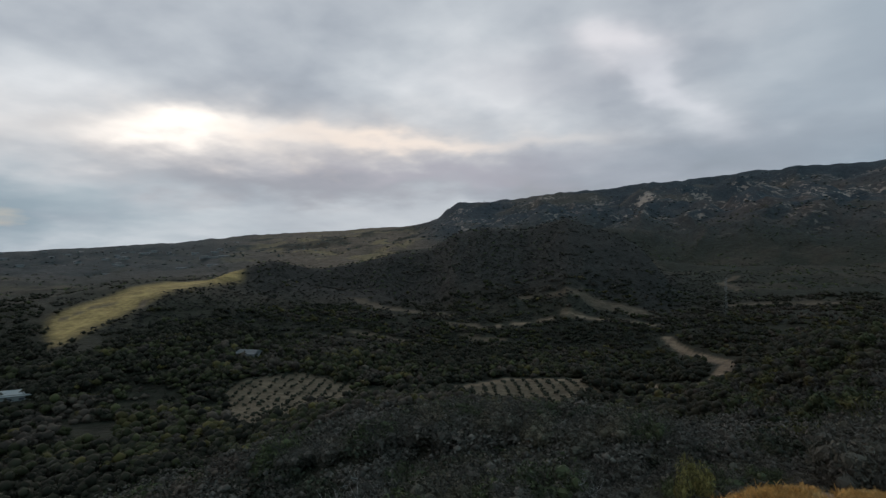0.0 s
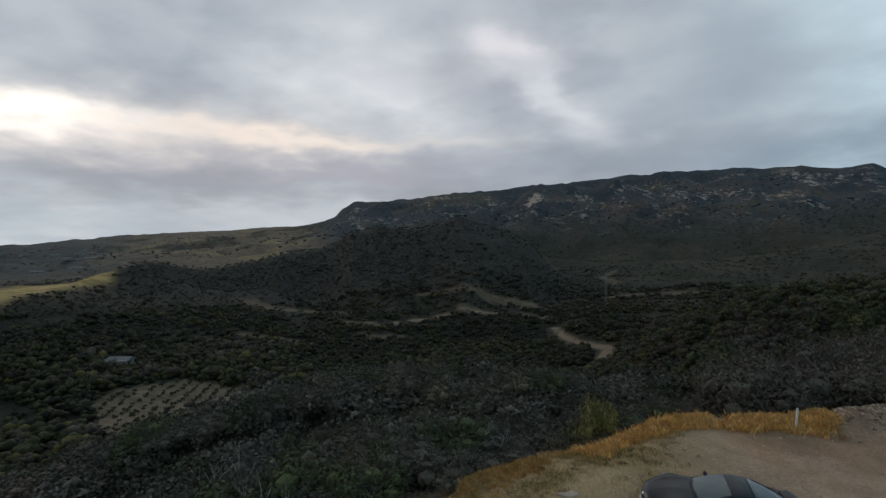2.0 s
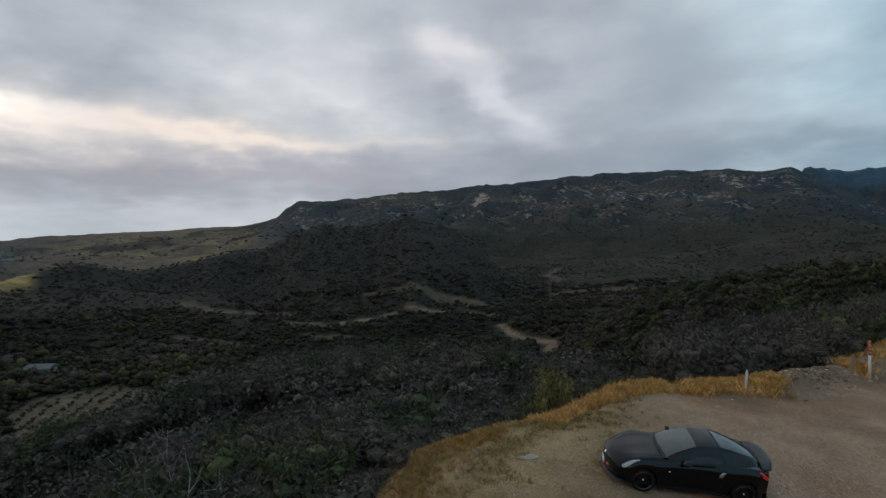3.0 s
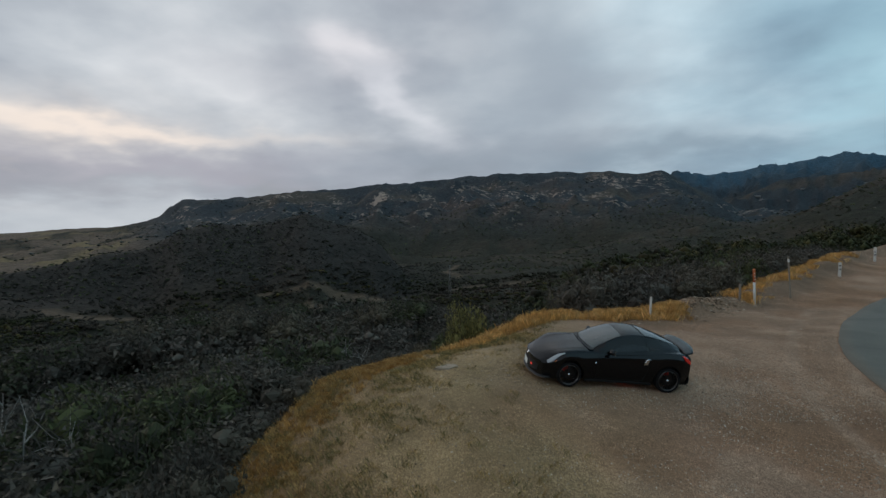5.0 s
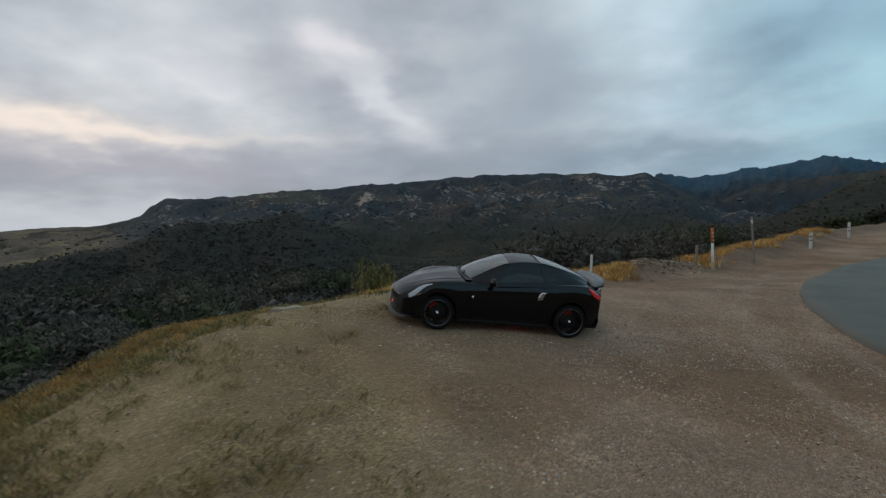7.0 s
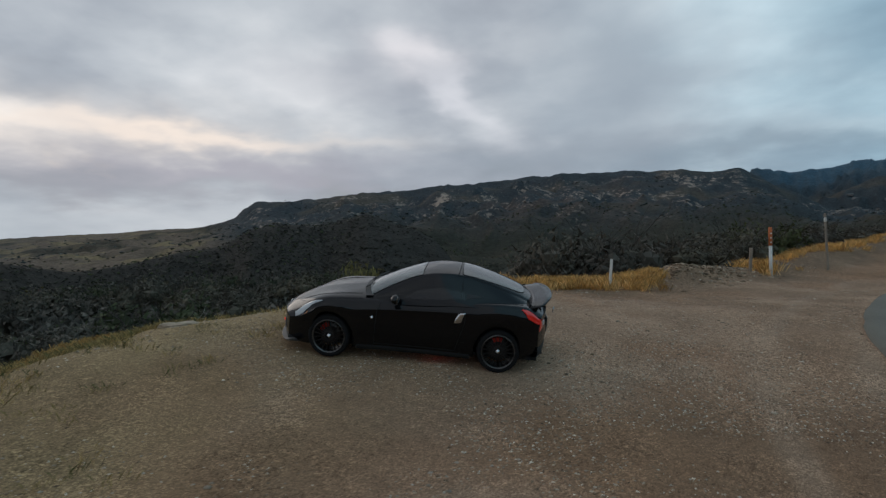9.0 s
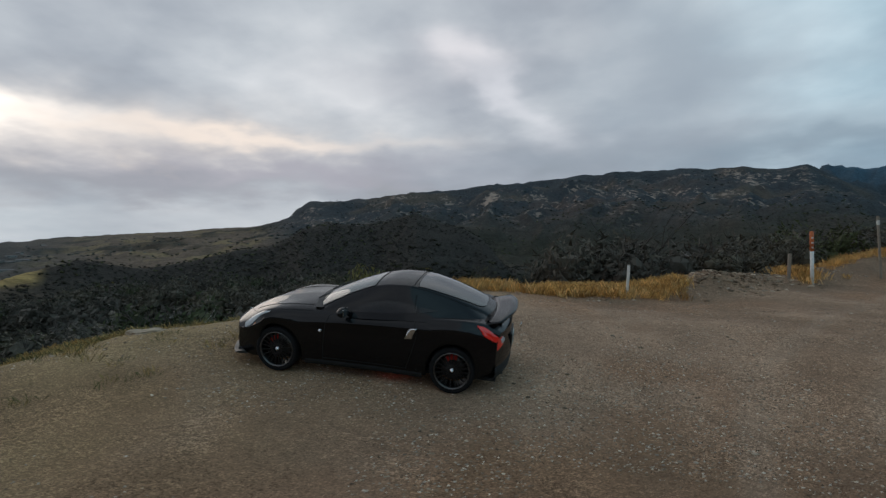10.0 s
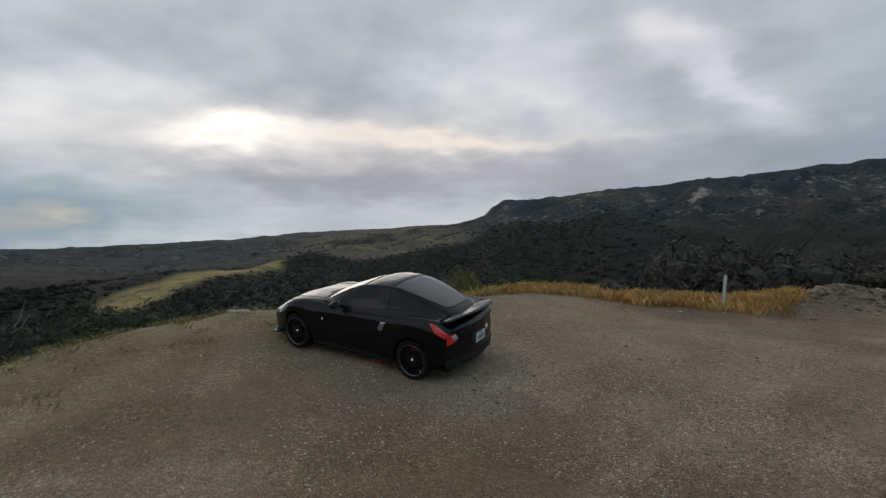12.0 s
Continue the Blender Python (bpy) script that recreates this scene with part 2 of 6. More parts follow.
# plots and tracks of the valley
ORCHARDS = [[(-195, 158), (-128, 104), (-131, 131), (-136, 173), (-148, 194), (-184, 203), (-197, 175)],
            [(-104, 210), (-74, 180), (-54, 186), (-38, 236), (-61, 262), (-89, 251)]]
TRACKS = [([(-16, 448), (6, 369), (18, 293), (11, 248), (3, 231), (-8, 244), (-31, 250), (-61, 264), (-89, 253), (-104, 216)], 3.2),
          ([(-160, 445), (-110, 490), (-60, 505), (-20, 500)], 3.0), ([(60, 760), (40, 840), (75, 930)], 5.0),
          ([(-440, 225), (-455, 262), (-425, 285), (-400, 262)], 2.0)]
CLEARINGS = [(-66, 560, 40, 9), (-45, 520, 30, 7), (-250, 470, 30, 9), (-190, 430, 26, 7), (-150, 400, 24, 6), (-228, 356, 34, 10), (-120, 545, 50, 6), (2, 236, 13, 10), (120, 240, 16, 9), (62, 215, 10, 8), (-300, 470, 40, 14), (90, 640, 50, 16)]


def clearing(x, y):
    m = np.zeros(np.shape(x))
    for cx, cy, a, b in CLEARINGS:
        m = np.maximum(m, smooth(1.25, 0.8, np.hypot((x - cx) / a, (y - cy) / b) + (fbm(x / 14, y / 14, 3, 31) - 0.5) * 0.9))
    for line, w in TRACKS:
        m = np.maximum(m, smooth(w + 2.0, w - 0.5, line_distance(line, x, y)[0]))
    return m


def shelf(x, y):
    """The turnout's own gently tilted ground."""
    xs = np.where(x < 3, np.maximum(x, -9), 3 + 1.5 * np.tanh((x - 3) / 1.5))
    g = np.clip(y, -30, 200)
    return 0.124 - 0.086 * xs + 0.08 * g + 0.13 * np.tanh(g / 1.5) - 0.26 * smooth(4, 9, g) * smooth(27, 17, g)


AZ = np.array([-80, -66, -60, -53, -47, -42, -35, -29, -25, -22, -17, -12, -7, -3, 0, 4, 9, 15, 20, 24, 27, 31, 35, 40, 44, 60], float)
RINGS = [
    (130, [-45, -45, -45, -44, -40, -36, -31, -30, -30, -31, -32, -33, -33, -32, -28, -22, -14, -7, -3, -2, -1, -1, 0, 2, 4, 6]),
    (240, [-55, -55, -55, -54, -54, -55, -56, -56, -56, -56, -56, -55, -54, -51, -48, -42, -30, -20, -15, -12, -10, -10, -9, -6, -2, 4]),
    (430, [-58, -52, -47, -44, -48, -56, -60, -63, -65, -66, -67, -67, -66, -65, -62, -54, -48, -40, -34, -30, -28, -28, -26, -20, -10, 0]),
    (650, [-58, -46, -36, -26, -24, -30, -42, -48, -50, -52, -52, -50, -50, -52, -52, -48, -46, -44, -40, -38, -36, -34, -24, -8, 6, 20]),
    (850, [-60, -58, -50, -36, -30, -32, -38, -40, -40, -40, -38, -36, -34, -34, -32, -32, -34, -34, -34, -34, -34, -30, -10, 14, 34, 50]),
    (1250, [-60, -60, -58, -54, -48, -42, -32, -20, -10, -4, 6, 10, 4, -18, -28, -26, -22, -10, 4, 12, 18, 24, 34, 70, 110, 150]),
    (2200, [-62, -54, -46, -34, -14, 0, 26, 50, 80, 112, 140, 155, 165, 175, 180, 186, 192, 196, 190, 184, 178, 110, 84, 100, 140, 240]),
    (3200, [-64, -30, -12, 12, 36, 60, 95, 130, 190, 285, 318, 345, 362, 385, 392, 408, 428, 432, 425, 390, 300, 190, 150, 150, 170, 240]),
    (4700, [-66, -40, -4, 40, 90, 130, 170, 205, 230, 250, 250, 250, 250, 260, 260, 280, 300, 330, 340, 340, 340, 330, 330, 330, 330, 330]),
]


# crests that stand out from the rings: bearing, distance, height; then the fall in front and behind
CRESTS = [
    ([(-63, 380, -64), (-59, 430, -51), (-55, 480, -42), (-50.2, 590, -28.6), (-47.6, 660, -18), (-43.4, 720, -6), (-38.3, 770, -18), (-33.6, 790, -9), (-30.6, 800, 3),
      (-26.3, 810, 13), (-23.8, 820, 34), (-21.3, 830, 43), (-16.4, 840, 42), (-13.9, 850, 53), (-11.8, 860, 63), (-9.1, 850, 47), (-6.8, 830, 37), (-4.5, 800, 18), (-2.6, 740, -14), (0, 700, -60)], 0.34, 0.30, 16),
    ([(26, 640, -60), (28.6, 700, -32), (31.1, 760, -15), (34.5, 820, 16), (38.1, 880, 47), (41.5, 930, 70), (44.8, 960, 90), (60, 1000, 150)], 0.30, 0.30, 16),
    ([(13, 2850, 330), (15.5, 2900, 380), (17.8, 2900, 378), (20.7, 2900, 388), (22.7, 2900, 364), (24, 2900, 361), (25.8, 2900, 373), (27, 2900, 336), (28.8, 2850, 268), (30.8, 2800, 218), (33.2, 2700, 122), (36, 2500, 20)], 0.30, 0.25, 45),
    ([(28, 3200, 120), (30.3, 3300, 195), (33.3, 3400, 265), (36, 3500, 342), (39.1, 3500, 350), (42.3, 3500, 357), (44.9, 3500, 370), (60, 3500, 400)], 0.34, 0.1, 95),
    ([(24, 4500, 480), (26.2, 4500, 522), (27, 4500, 556), (29.9, 4500, 519), (31.8, 4500, 521), (34.7, 4500, 566), (35.8, 4500, 554), (38.3, 4500, 569), (39.9, 4500, 590), (41.6, 4500, 585), (43.5, 4500, 545), (44.9, 4500, 513), (60, 4500, 520)], 0.30, 0.1, 110),
]


def crest_height(x, y, az, r, line, front, back, carve):
    """A ridge along a bearing line, its flanks cut by ravines that run down the fall."""
    a, q, h = np.array(line, float).T
    out = np.full(x.shape, -500.0)
    on = (az >= a[0]) & (az <= a[-1]) & (r > 0.45 * q.min()) & (r < 1.7 * q.max())
    x, y, az, r = x[on], y[on], az[on], r[on]
    r0, z0 = np.interp(az, a, q), np.interp(az, a, h)
    z0 = z0 + (fbm(az * q.max() / 57.3 / 60, az * 0, 3, 46) - 0.5) * q.max() * 0.006
    fall = np.where(r < r0, (r0 - r) * front, (r - r0) * back)
    along = az * r0 / 57.3
    cut = fbm(along / 95 + 0.5 * fbm(x / 150, y / 150, 2, 41), r / 420, 4, 42, 0.55, True) - 0.62
    cut = cut + 0.5 * (fbm(x / 70, y / 70, 3, 43, 0.5, True) - 0.6)
    z = z0 - fall + cut * carve * smooth(0, 0.55, fall / 70)
    out[on] = np.sqrt((z0 - z) ** 2 + 9) * np.sign(z - z0 - 1e-6) + z0 + 3
    return out


def relief(x, y):
    """Height of the wider landscape."""
    az = np.degrees(np.arctan2(x, y + 10))
    r = np.hypot(x, y + 10)
    az = az + (fbm(x / 260 + 9, y / 260, 3, 4) - 0.5) * 5 * smooth(150, 500, r)
    lr = np.log(np.clip(r, 131, 4699))
    logs = np.log([k for k, _ in RINGS])
    rows = np.array([np.interp(az, AZ, zs) for _, zs in RINGS])
    i = np.clip(np.searchsorted(logs, lr) - 1, 0, len(RINGS) - 2)
    t = (lr - logs[i]) / (logs[i + 1] - logs[i])
    t = 0.6 * t + 0.4 * t * t * (3 - 2 * t)
    cols = np.arange(x.size)
    shape = x.shape
    i, t = i.ravel(), t.ravel()
    flat = rows.reshape(len(RINGS), -1)
    z = (flat[i, cols] * (1 - t) + flat[i + 1, cols] * t).reshape(shape)
    gully = fbm(x / 330, y / 330, 5, 2, 0.5, True) - 0.62
    z = z + gully * np.interp(r, [100, 300, 900, 2200, 3200, 4700], [0, 5, 24, 55, 40, 25]) * np.interp(az, [-70, -30, -20, 60], [0.25, 0.45, 1.0, 1.0])
    ravine = fbm(az * 0.20 + 0.7 * fbm(x / 500, y / 500, 2, 44), r / 2600, 4, 45, 0.55, True) - 0.62
    z = z + ravine * np.interp(r, [1300, 1700, 2400, 2900, 3150], [0, 70, 120, 60, 0]) * smooth(-26, -18, az)
    z = z + (fbm(x / 130 + 3, y / 130, 4, 9, 0.5, True) - 0.62) * np.interp(r, [300, 900, 2200, 3000, 3300], [0, 14, 42, 30, 8])
    z = z + (fbm(x / 60, y / 60, 4, 7) - 0.5) * np.interp(r, [40, 200, 900, 3000], [1.5, 6, 11, 14])
    bearing = np.degrees(np.arctan2(x, y + 10))
    for spec in CRESTS:
        c = crest_height(x, y, bearing, r, *spec)
        m = np.maximum(z, c)
        z = m + 8.0 * np.log1p(np.exp(-np.clip(np.abs(z - c) / 8.0, 0, 40))) * smooth(600, 100, np.abs(z - c)) * 0.5
    return z


SHOULDER = [(-44, -2, -10), (-36, 5, -5.7), (-30, 10, -3.6), (-22, 14, -0.6), (-16, 16, 0.7), (-10, 17.5, 1.0), (-5, 17, 0.6), (3, 19, 0.1)]


def height(x, y):
    x, y = np.asarray(x, float), np.asarray(y, float)
    d = rim_distance(x, y)
    base = shelf(x, y)
    base = base + (fbm(x / 1.3, y / 1.3, 4, 3) - 0.5) * 0.10 + (fbm(x / 6, y / 6, 2, 5) - 0.5) * 0.18
    # loose bank of spoil along the far rim
    bank = np.exp(-((d + 0.9) / 1.0) ** 2) * smooth(4.0, 8.0, x) * (0.05 + 0.40 * fbm(x / 1.6, y / 1.6, 3, 8)) * (0.5 + 0.4 * np.exp(-((x - 9.0) / 2.4) ** 2))
    bank = bank + np.exp(-((d + 1.0) / 0.85) ** 2 - ((x - 8.8) / 2.2) ** 2) * (0.10 + 0.34 * fbm(x / 0.8, y / 0.8, 4, 18)) + np.exp(-((d + 1.2) / 1.1) ** 2) * smooth(11, 15, x) * (0.15 + 0.4 * fbm(x / 2, y / 2, 3, 19))
    base = base + bank
    # rounded shoulder on the seaward side
    base = base - (0.85 * smooth(-5.2, -1.3, d) + 0.4 * (np.clip(d + 2, 0, 2.4) / 2) ** 2) * smooth(0.5, -4.0, x)
    base = base - (0.22 + 0.42 * smooth(3.0, -1.5, y)) * smooth(-3.5, -0.6, d) * smooth(0.5, -4.0, x)
    o = np.maximum(d, 0)
    crest = np.exp(-((np.degrees(np.arctan2(x, y + 10)) + 40) / 13) ** 2)
    slope = (0.42 * np.minimum(o, 10) + 0.28 * np.clip(o - 10, 0, 32)) * (1 - 0.22 * crest) + 0.6 * np.maximum(o - 42, 0) + 0.7 * (1 - np.exp(-o / 1.2))
    spur = base - slope + (fbm(x / 9, y / 9, 4, 6) - 0.5) * np.minimum(o * 0.12, 2.5)
    # rounded brushy shoulder that runs round below the rim
    for (ax, ay, az_), (bx, by, bz) in zip(SHOULDER, SHOULDER[1:]):
        dx, dy = bx - ax, by - ay
        k = np.clip(((x - ax) * dx + (y - ay) * dy) / (dx * dx + dy * dy), 0, 1)
        q = np.hypot(x - ax - k * dx, y - ay - k * dy)
        spur = np.where(o > 3, np.maximum(spur, az_ + (bz - az_) * k - 2.0 - 0.42 * (np.sqrt(q * q + 9) - 3) + (fbm(x / 5, y / 5, 3, 16) - 0.5) * 1.2), spur)
    # unseen cut bank and hillside added inside the road to darken the car's reflections
    cut = road_side(x, y) - 9.5
    base = base + np.where(cut > 0, 30 * (1 - np.exp(-np.maximum(cut, 0) / 34)), 0) * smooth(0, 3, cut)
    far = relief(x, y)
    r = np.hypot(x, y + 10)
    t = smooth(45, 130, r) * smooth(0, 30, d)
    return np.where(d > 0, spur * (1 - t) + far * t, base)


# outcrops on the mountain: bearing, distance, spreads, strength
ROCKS = [(0.7, 2350, 1.6, 200, 1.0), (-3.5, 2300, 1.3, 220, 0.8), (6, 2500, 1.5, 160, 0.6), (11.2, 2250, 2.4, 240, 1.0), (16, 2450, 2.0, 200, 0.7), (22, 2600, 2.6, 140, 1.0), (-9, 2500, 2.0, 160, 0.5), (14, 1950, 2.0, 160, 0.5)]


def cover_colour(x, y, z):
    """Base colour of the land, distance haze painted in, and how much of the hill grain it takes."""
    r = np.hypot(x, y + 10)
    az = np.degrees(np.arctan2(x, y + 10))
    d = rim_distance(x, y)
    col = np.zeros(x.shape + (3,))

    def lay(mask, c):
        m = np.clip(mask, 0, 1)[..., None]
        col[:] = col * (1 - m) + np.array(c) * m

    n1, n2, n3 = fbm(x / 90, y / 90, 4, 11), fbm(x / 260, y / 260, 4, 12), fbm(x / 2.5, y / 2.5, 4, 13)
    lay(np.ones_like(x), (0.034, 0.033, 0.022))
    lay(smooth(0.5, 0.62, n1) * 0.5, (0.070, 0.052, 0.037))
    # open grassland and fields towards the coast
    plain_ = smooth(700, 1000, r) * smooth(-24, -32, az) * (0.25 + 0.75 * smooth(-56, -44, az)) + smooth(1100, 1700, r) * smooth(-8, -16, az) * smooth(2900, 2100, r)
    lay(plain_ * smooth(0.32, 0.5, n2) * 0.9, (0.135, 0.100, 0.072))
    lay(plain_ * smooth(0.60, 0.68, fbm(x / 140, y / 140, 3, 21)) * 0.8, (0.20, 0.15, 0.08))
    # coastal plain turns blue-grey with distance
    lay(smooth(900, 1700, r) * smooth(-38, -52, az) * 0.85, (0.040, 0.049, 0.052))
    # low ridge lightened a little, haze put into its grey-brown
    hump = smooth(520, 640, r) * smooth(1000, 880, r) * smooth(2, -3, az) * smooth(-50, -44, az)
    lay(hump * 0.9, (0.034, 0.031, 0.027))
    lay(smooth(100, 130, r) * smooth(560, 480, r) * 0.85, (0.025, 0.026, 0.016))
    # mountain scrub with distance haze in its blue-grey base, and pale sandstone
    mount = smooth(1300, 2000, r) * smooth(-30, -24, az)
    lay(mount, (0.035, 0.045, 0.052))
    lay(mount * smooth(0.55, 0.72, n2) * 0.6, (0.10, 0.078, 0.055))
    face = np.exp(-((az - 9) / 11) ** 2) * smooth(1500, 1800, r) * smooth(2900, 2500, r)
    lay(face * smooth(0.42, 0.62, fbm(x / 110, y / 110, 4, 23)) * 0.6, (0.100, 0.070, 0.055))
    rocky = np.zeros_like(x)
    for a0, q0, wa, wq, k in ROCKS:
        rocky = np.maximum(rocky, k * np.exp(-((az - a0) / wa) ** 2 - ((r - q0) / wq) ** 2))
    rocky = np.maximum(rocky, mount * 0.35 * smooth(2950, 2700, r)) * smooth(1400, 1600, r)
    # farthest range: blue of the haze painted into its base colour
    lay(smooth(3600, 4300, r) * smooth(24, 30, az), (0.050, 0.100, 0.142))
    # hayfield on the low ridge
    u = (az + 54.5) / 8.0
    field = smooth(0.07, 0.0, np.abs((r - 570 - 110 * u) / 900) - 0.02) * smooth(1.12, 0.9, np.abs(u))
    lay(field * 0.95, (0.42, 0.29, 0.11))
    lay(clearing(x, y) * 0.9, (0.135, 0.098, 0.066))
    for line, w in TRACKS[:2]:
        lay(smooth(w + 1.5, w - 1.0, line_distance(line, x, y)[0]), (0.21, 0.15, 0.10))
    for plot in ORCHARDS:
        lay(inside(plot, x, y) * 0.9, (0.15, 0.115, 0.075))
    # bare slope of the unseen hillside added past the road
    lay(smooth(9, 12, road_side(x, y)), (0.10, 0.075, 0.045))
    # turnout: pale grit, browner towards the rim
    on = smooth(0.6, -0.2, d) * smooth(11, 9.5, road_side(x, y))
    lay(on, (0.315, 0.198, 0.125))
    n4 = fbm(x / 3.6 + 5, y / 3.6, 4, 16)
    lay(on * smooth(0.46, 0.62, n4) * 0.75, (0.25, 0.148, 0.084))
    lay(on * smooth(0.50, 0.40, n4) * 0.5, (0.36, 0.258, 0.178))
    lay(on * smooth(0.50, 0.66, n3) * 0.5, (0.235, 0.148, 0.092))
    # wheel tracks across the turnout
    for line in ([(3, -12), (4.2, -6), (6.2, 0), (10, 5), (14, 9.2)],):
        gap = line_distance(line, x, y)[0]
        lay(on * smooth(0.30, 0.08, np.abs(gap - 0.78)) * smooth(0.35, 0.6, n3) * 0.45, (0.37, 0.265, 0.185))
        lay(on * smooth(0.30, 0.1, np.abs(gap - 0.2)) * 0.3, (0.23, 0.145, 0.09))
    lay(on * smooth(-9.5, -4.0, d + (n3 - 0.5) * 5) * smooth(3, -2.5, x) * 0.85, (0.285, 0.208, 0.108))
    lay(on * smooth(-3.0, -0.6, d + (n3 - 0.5) * 3) * smooth(3, -2.5, x) * 0.7, (0.21, 0.125, 0.058))
    lay(smooth(-3.2, -1.6, d + (n3 - 0.5) * 1.5) * smooth(0.4, 0.0, d) * smooth(2, 5, x) * 0.9, (0.20, 0.135, 0.088))
    lay(smooth(-0.3, 0.2, d) * smooth(6, 2, d), (0.12, 0.085, 0.05))
    col[:] = col * (1 - on[..., None] * np.array([0.06, 0.09, 0.09]))
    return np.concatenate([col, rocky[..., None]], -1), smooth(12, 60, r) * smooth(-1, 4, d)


def polar_sheet():
    """One sheet from under the camera to the horizon, finest where the view goes."""
    az = np.radians(np.concatenate([np.arange(-80, 62, 0.25), np.arange(62, 280, 3.0)]))
    ra = np.concatenate([[0.3], np.geomspace(0.8, 4850, 370)])
    R, A = np.meshgrid(ra, az, indexing="ij")
    x, y = R * np.sin(A), R * np.cos(A) - 10
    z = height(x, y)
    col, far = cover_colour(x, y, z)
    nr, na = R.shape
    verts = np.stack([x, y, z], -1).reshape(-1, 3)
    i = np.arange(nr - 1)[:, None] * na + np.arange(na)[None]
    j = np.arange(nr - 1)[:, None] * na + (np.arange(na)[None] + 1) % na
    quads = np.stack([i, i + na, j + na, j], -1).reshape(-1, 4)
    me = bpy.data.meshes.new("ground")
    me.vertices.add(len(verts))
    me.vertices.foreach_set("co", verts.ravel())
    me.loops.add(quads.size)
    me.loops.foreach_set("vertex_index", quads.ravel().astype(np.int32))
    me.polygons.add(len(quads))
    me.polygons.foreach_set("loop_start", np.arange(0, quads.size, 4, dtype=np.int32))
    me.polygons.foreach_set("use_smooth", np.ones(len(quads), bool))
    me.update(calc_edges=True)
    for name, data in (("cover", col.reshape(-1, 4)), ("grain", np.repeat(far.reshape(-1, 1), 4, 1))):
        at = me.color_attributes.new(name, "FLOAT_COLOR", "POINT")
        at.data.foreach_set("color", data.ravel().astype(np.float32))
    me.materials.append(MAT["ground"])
    return tagged(new("ground", me), "dry gravel turnout falling away to scrub hills and coast", "ground", kind="structure")


ground = polar_sheet()


# ---- building helpers ----
def mesh_of(name, verts, faces, mat, smooth_shade=True):
    me = bpy.data.meshes.new(name)
    me.from_pydata([tuple(v) for v in verts], [], faces)
    if smooth_shade:
        me.polygons.foreach_set("use_smooth", np.ones(len(me.polygons), bool))
    me.materials.append(mat)
    me.update()
    return me


def outward(me, centre=(0, 0, 0.4)):
    """Turns an open sheet's faces away from the thing's middle."""
    total = sum(((p.center - Vector(centre)).dot(p.normal) * p.area for p in me.polygons), 0.0)
    if total < 0:
        me.flip_normals()
    return me


def part_mesh(name, me, parent, label="", m=None):
    ob = new(name, me)
    ob.parent = parent
    if m is not None:
        ob.matrix_local = m
    if label:
        ob["label"] = label
    return ob


def part(name, bm, mat, parent, label="", m=None, smooth_shade=False):
    me = bpy.data.meshes.new(name)
    bm.to_mesh(me)
    bm.free()
    if smooth_shade:
        me.polygons.foreach_set("use_smooth", np.ones(len(me.polygons), bool))
    me.materials.append(mat)
    return part_mesh(name, me, parent, label, m)


def grid_faces(n, m, base=0, flip=False, wrap=False):
    out = []
    for i in range(n - 1):
        for j in range(m if wrap else m - 1):
            k = (j + 1) % m
            f = (base + i * m + j, base + (i + 1) * m + j, base + (i + 1) * m + k, base + i * m + k)
            out.append(f[::-1] if flip else f)
    return out


def curve(xs, ys):
    """A smooth curve through the points, without overshoot."""
    xs, ys = np.array(xs, float), np.array(ys, float)
    d = np.diff(ys) / np.diff(xs)
    t = np.empty_like(ys)
    t[0], t[-1] = d[0], d[-1]
    for i in range(1, len(ys) - 1):
        t[i] = 0 if d[i - 1] * d[i] <= 0 else 2 * d[i - 1] * d[i] / (d[i - 1] + d[i])

    def at(x):
        x = np.clip(x, xs[0], xs[-1])
        i = np.clip(np.searchsorted(xs, x) - 1, 0, len(xs) - 2)
        h = xs[i + 1] - xs[i]
        u = (x - xs[i]) / h
        return ((2 * u ** 3 - 3 * u ** 2 + 1) * ys[i] + (u ** 3 - 2 * u ** 2 + u) * h * t[i]
                + (-2 * u ** 3 + 3 * u ** 2) * ys[i + 1] + (u ** 3 - u ** 2) * h * t[i + 1])

    return at


def lathe(profile, steps=48, closed=True):
    """Turns (radius, offset) round the y axis. Returns verts and faces."""
    verts, n = [], len(profile)
    for k in range(steps):
        a = 2 * math.pi * k / steps
        for r, o in profile:
            verts.append((r * math.cos(a), o, r * math.sin(a)))
    faces = []
    for k in range(steps):
        q = (k + 1) % steps
        for i in range(n if closed else n - 1):
            j = (i + 1) % n
            faces.append((k * n + i, k * n + j, q * n + j, q * n + i))
    return verts, faces


def box_bm(sx, sy, sz, bevel=0.0, at=(0, 0, 0), segments=2):
    bm = bmesh.new()
    bmesh.ops.create_cube(bm, size=1.0)
    bmesh.ops.scale(bm, vec=(sx, sy, sz), verts=bm.verts)
    if bevel:
        bmesh.ops.bevel(bm, geom=bm.edges[:], offset=bevel, segments=segments, affect="EDGES", profile=0.6)
    bmesh.ops.translate(bm, vec=at, verts=bm.verts)
    return bm


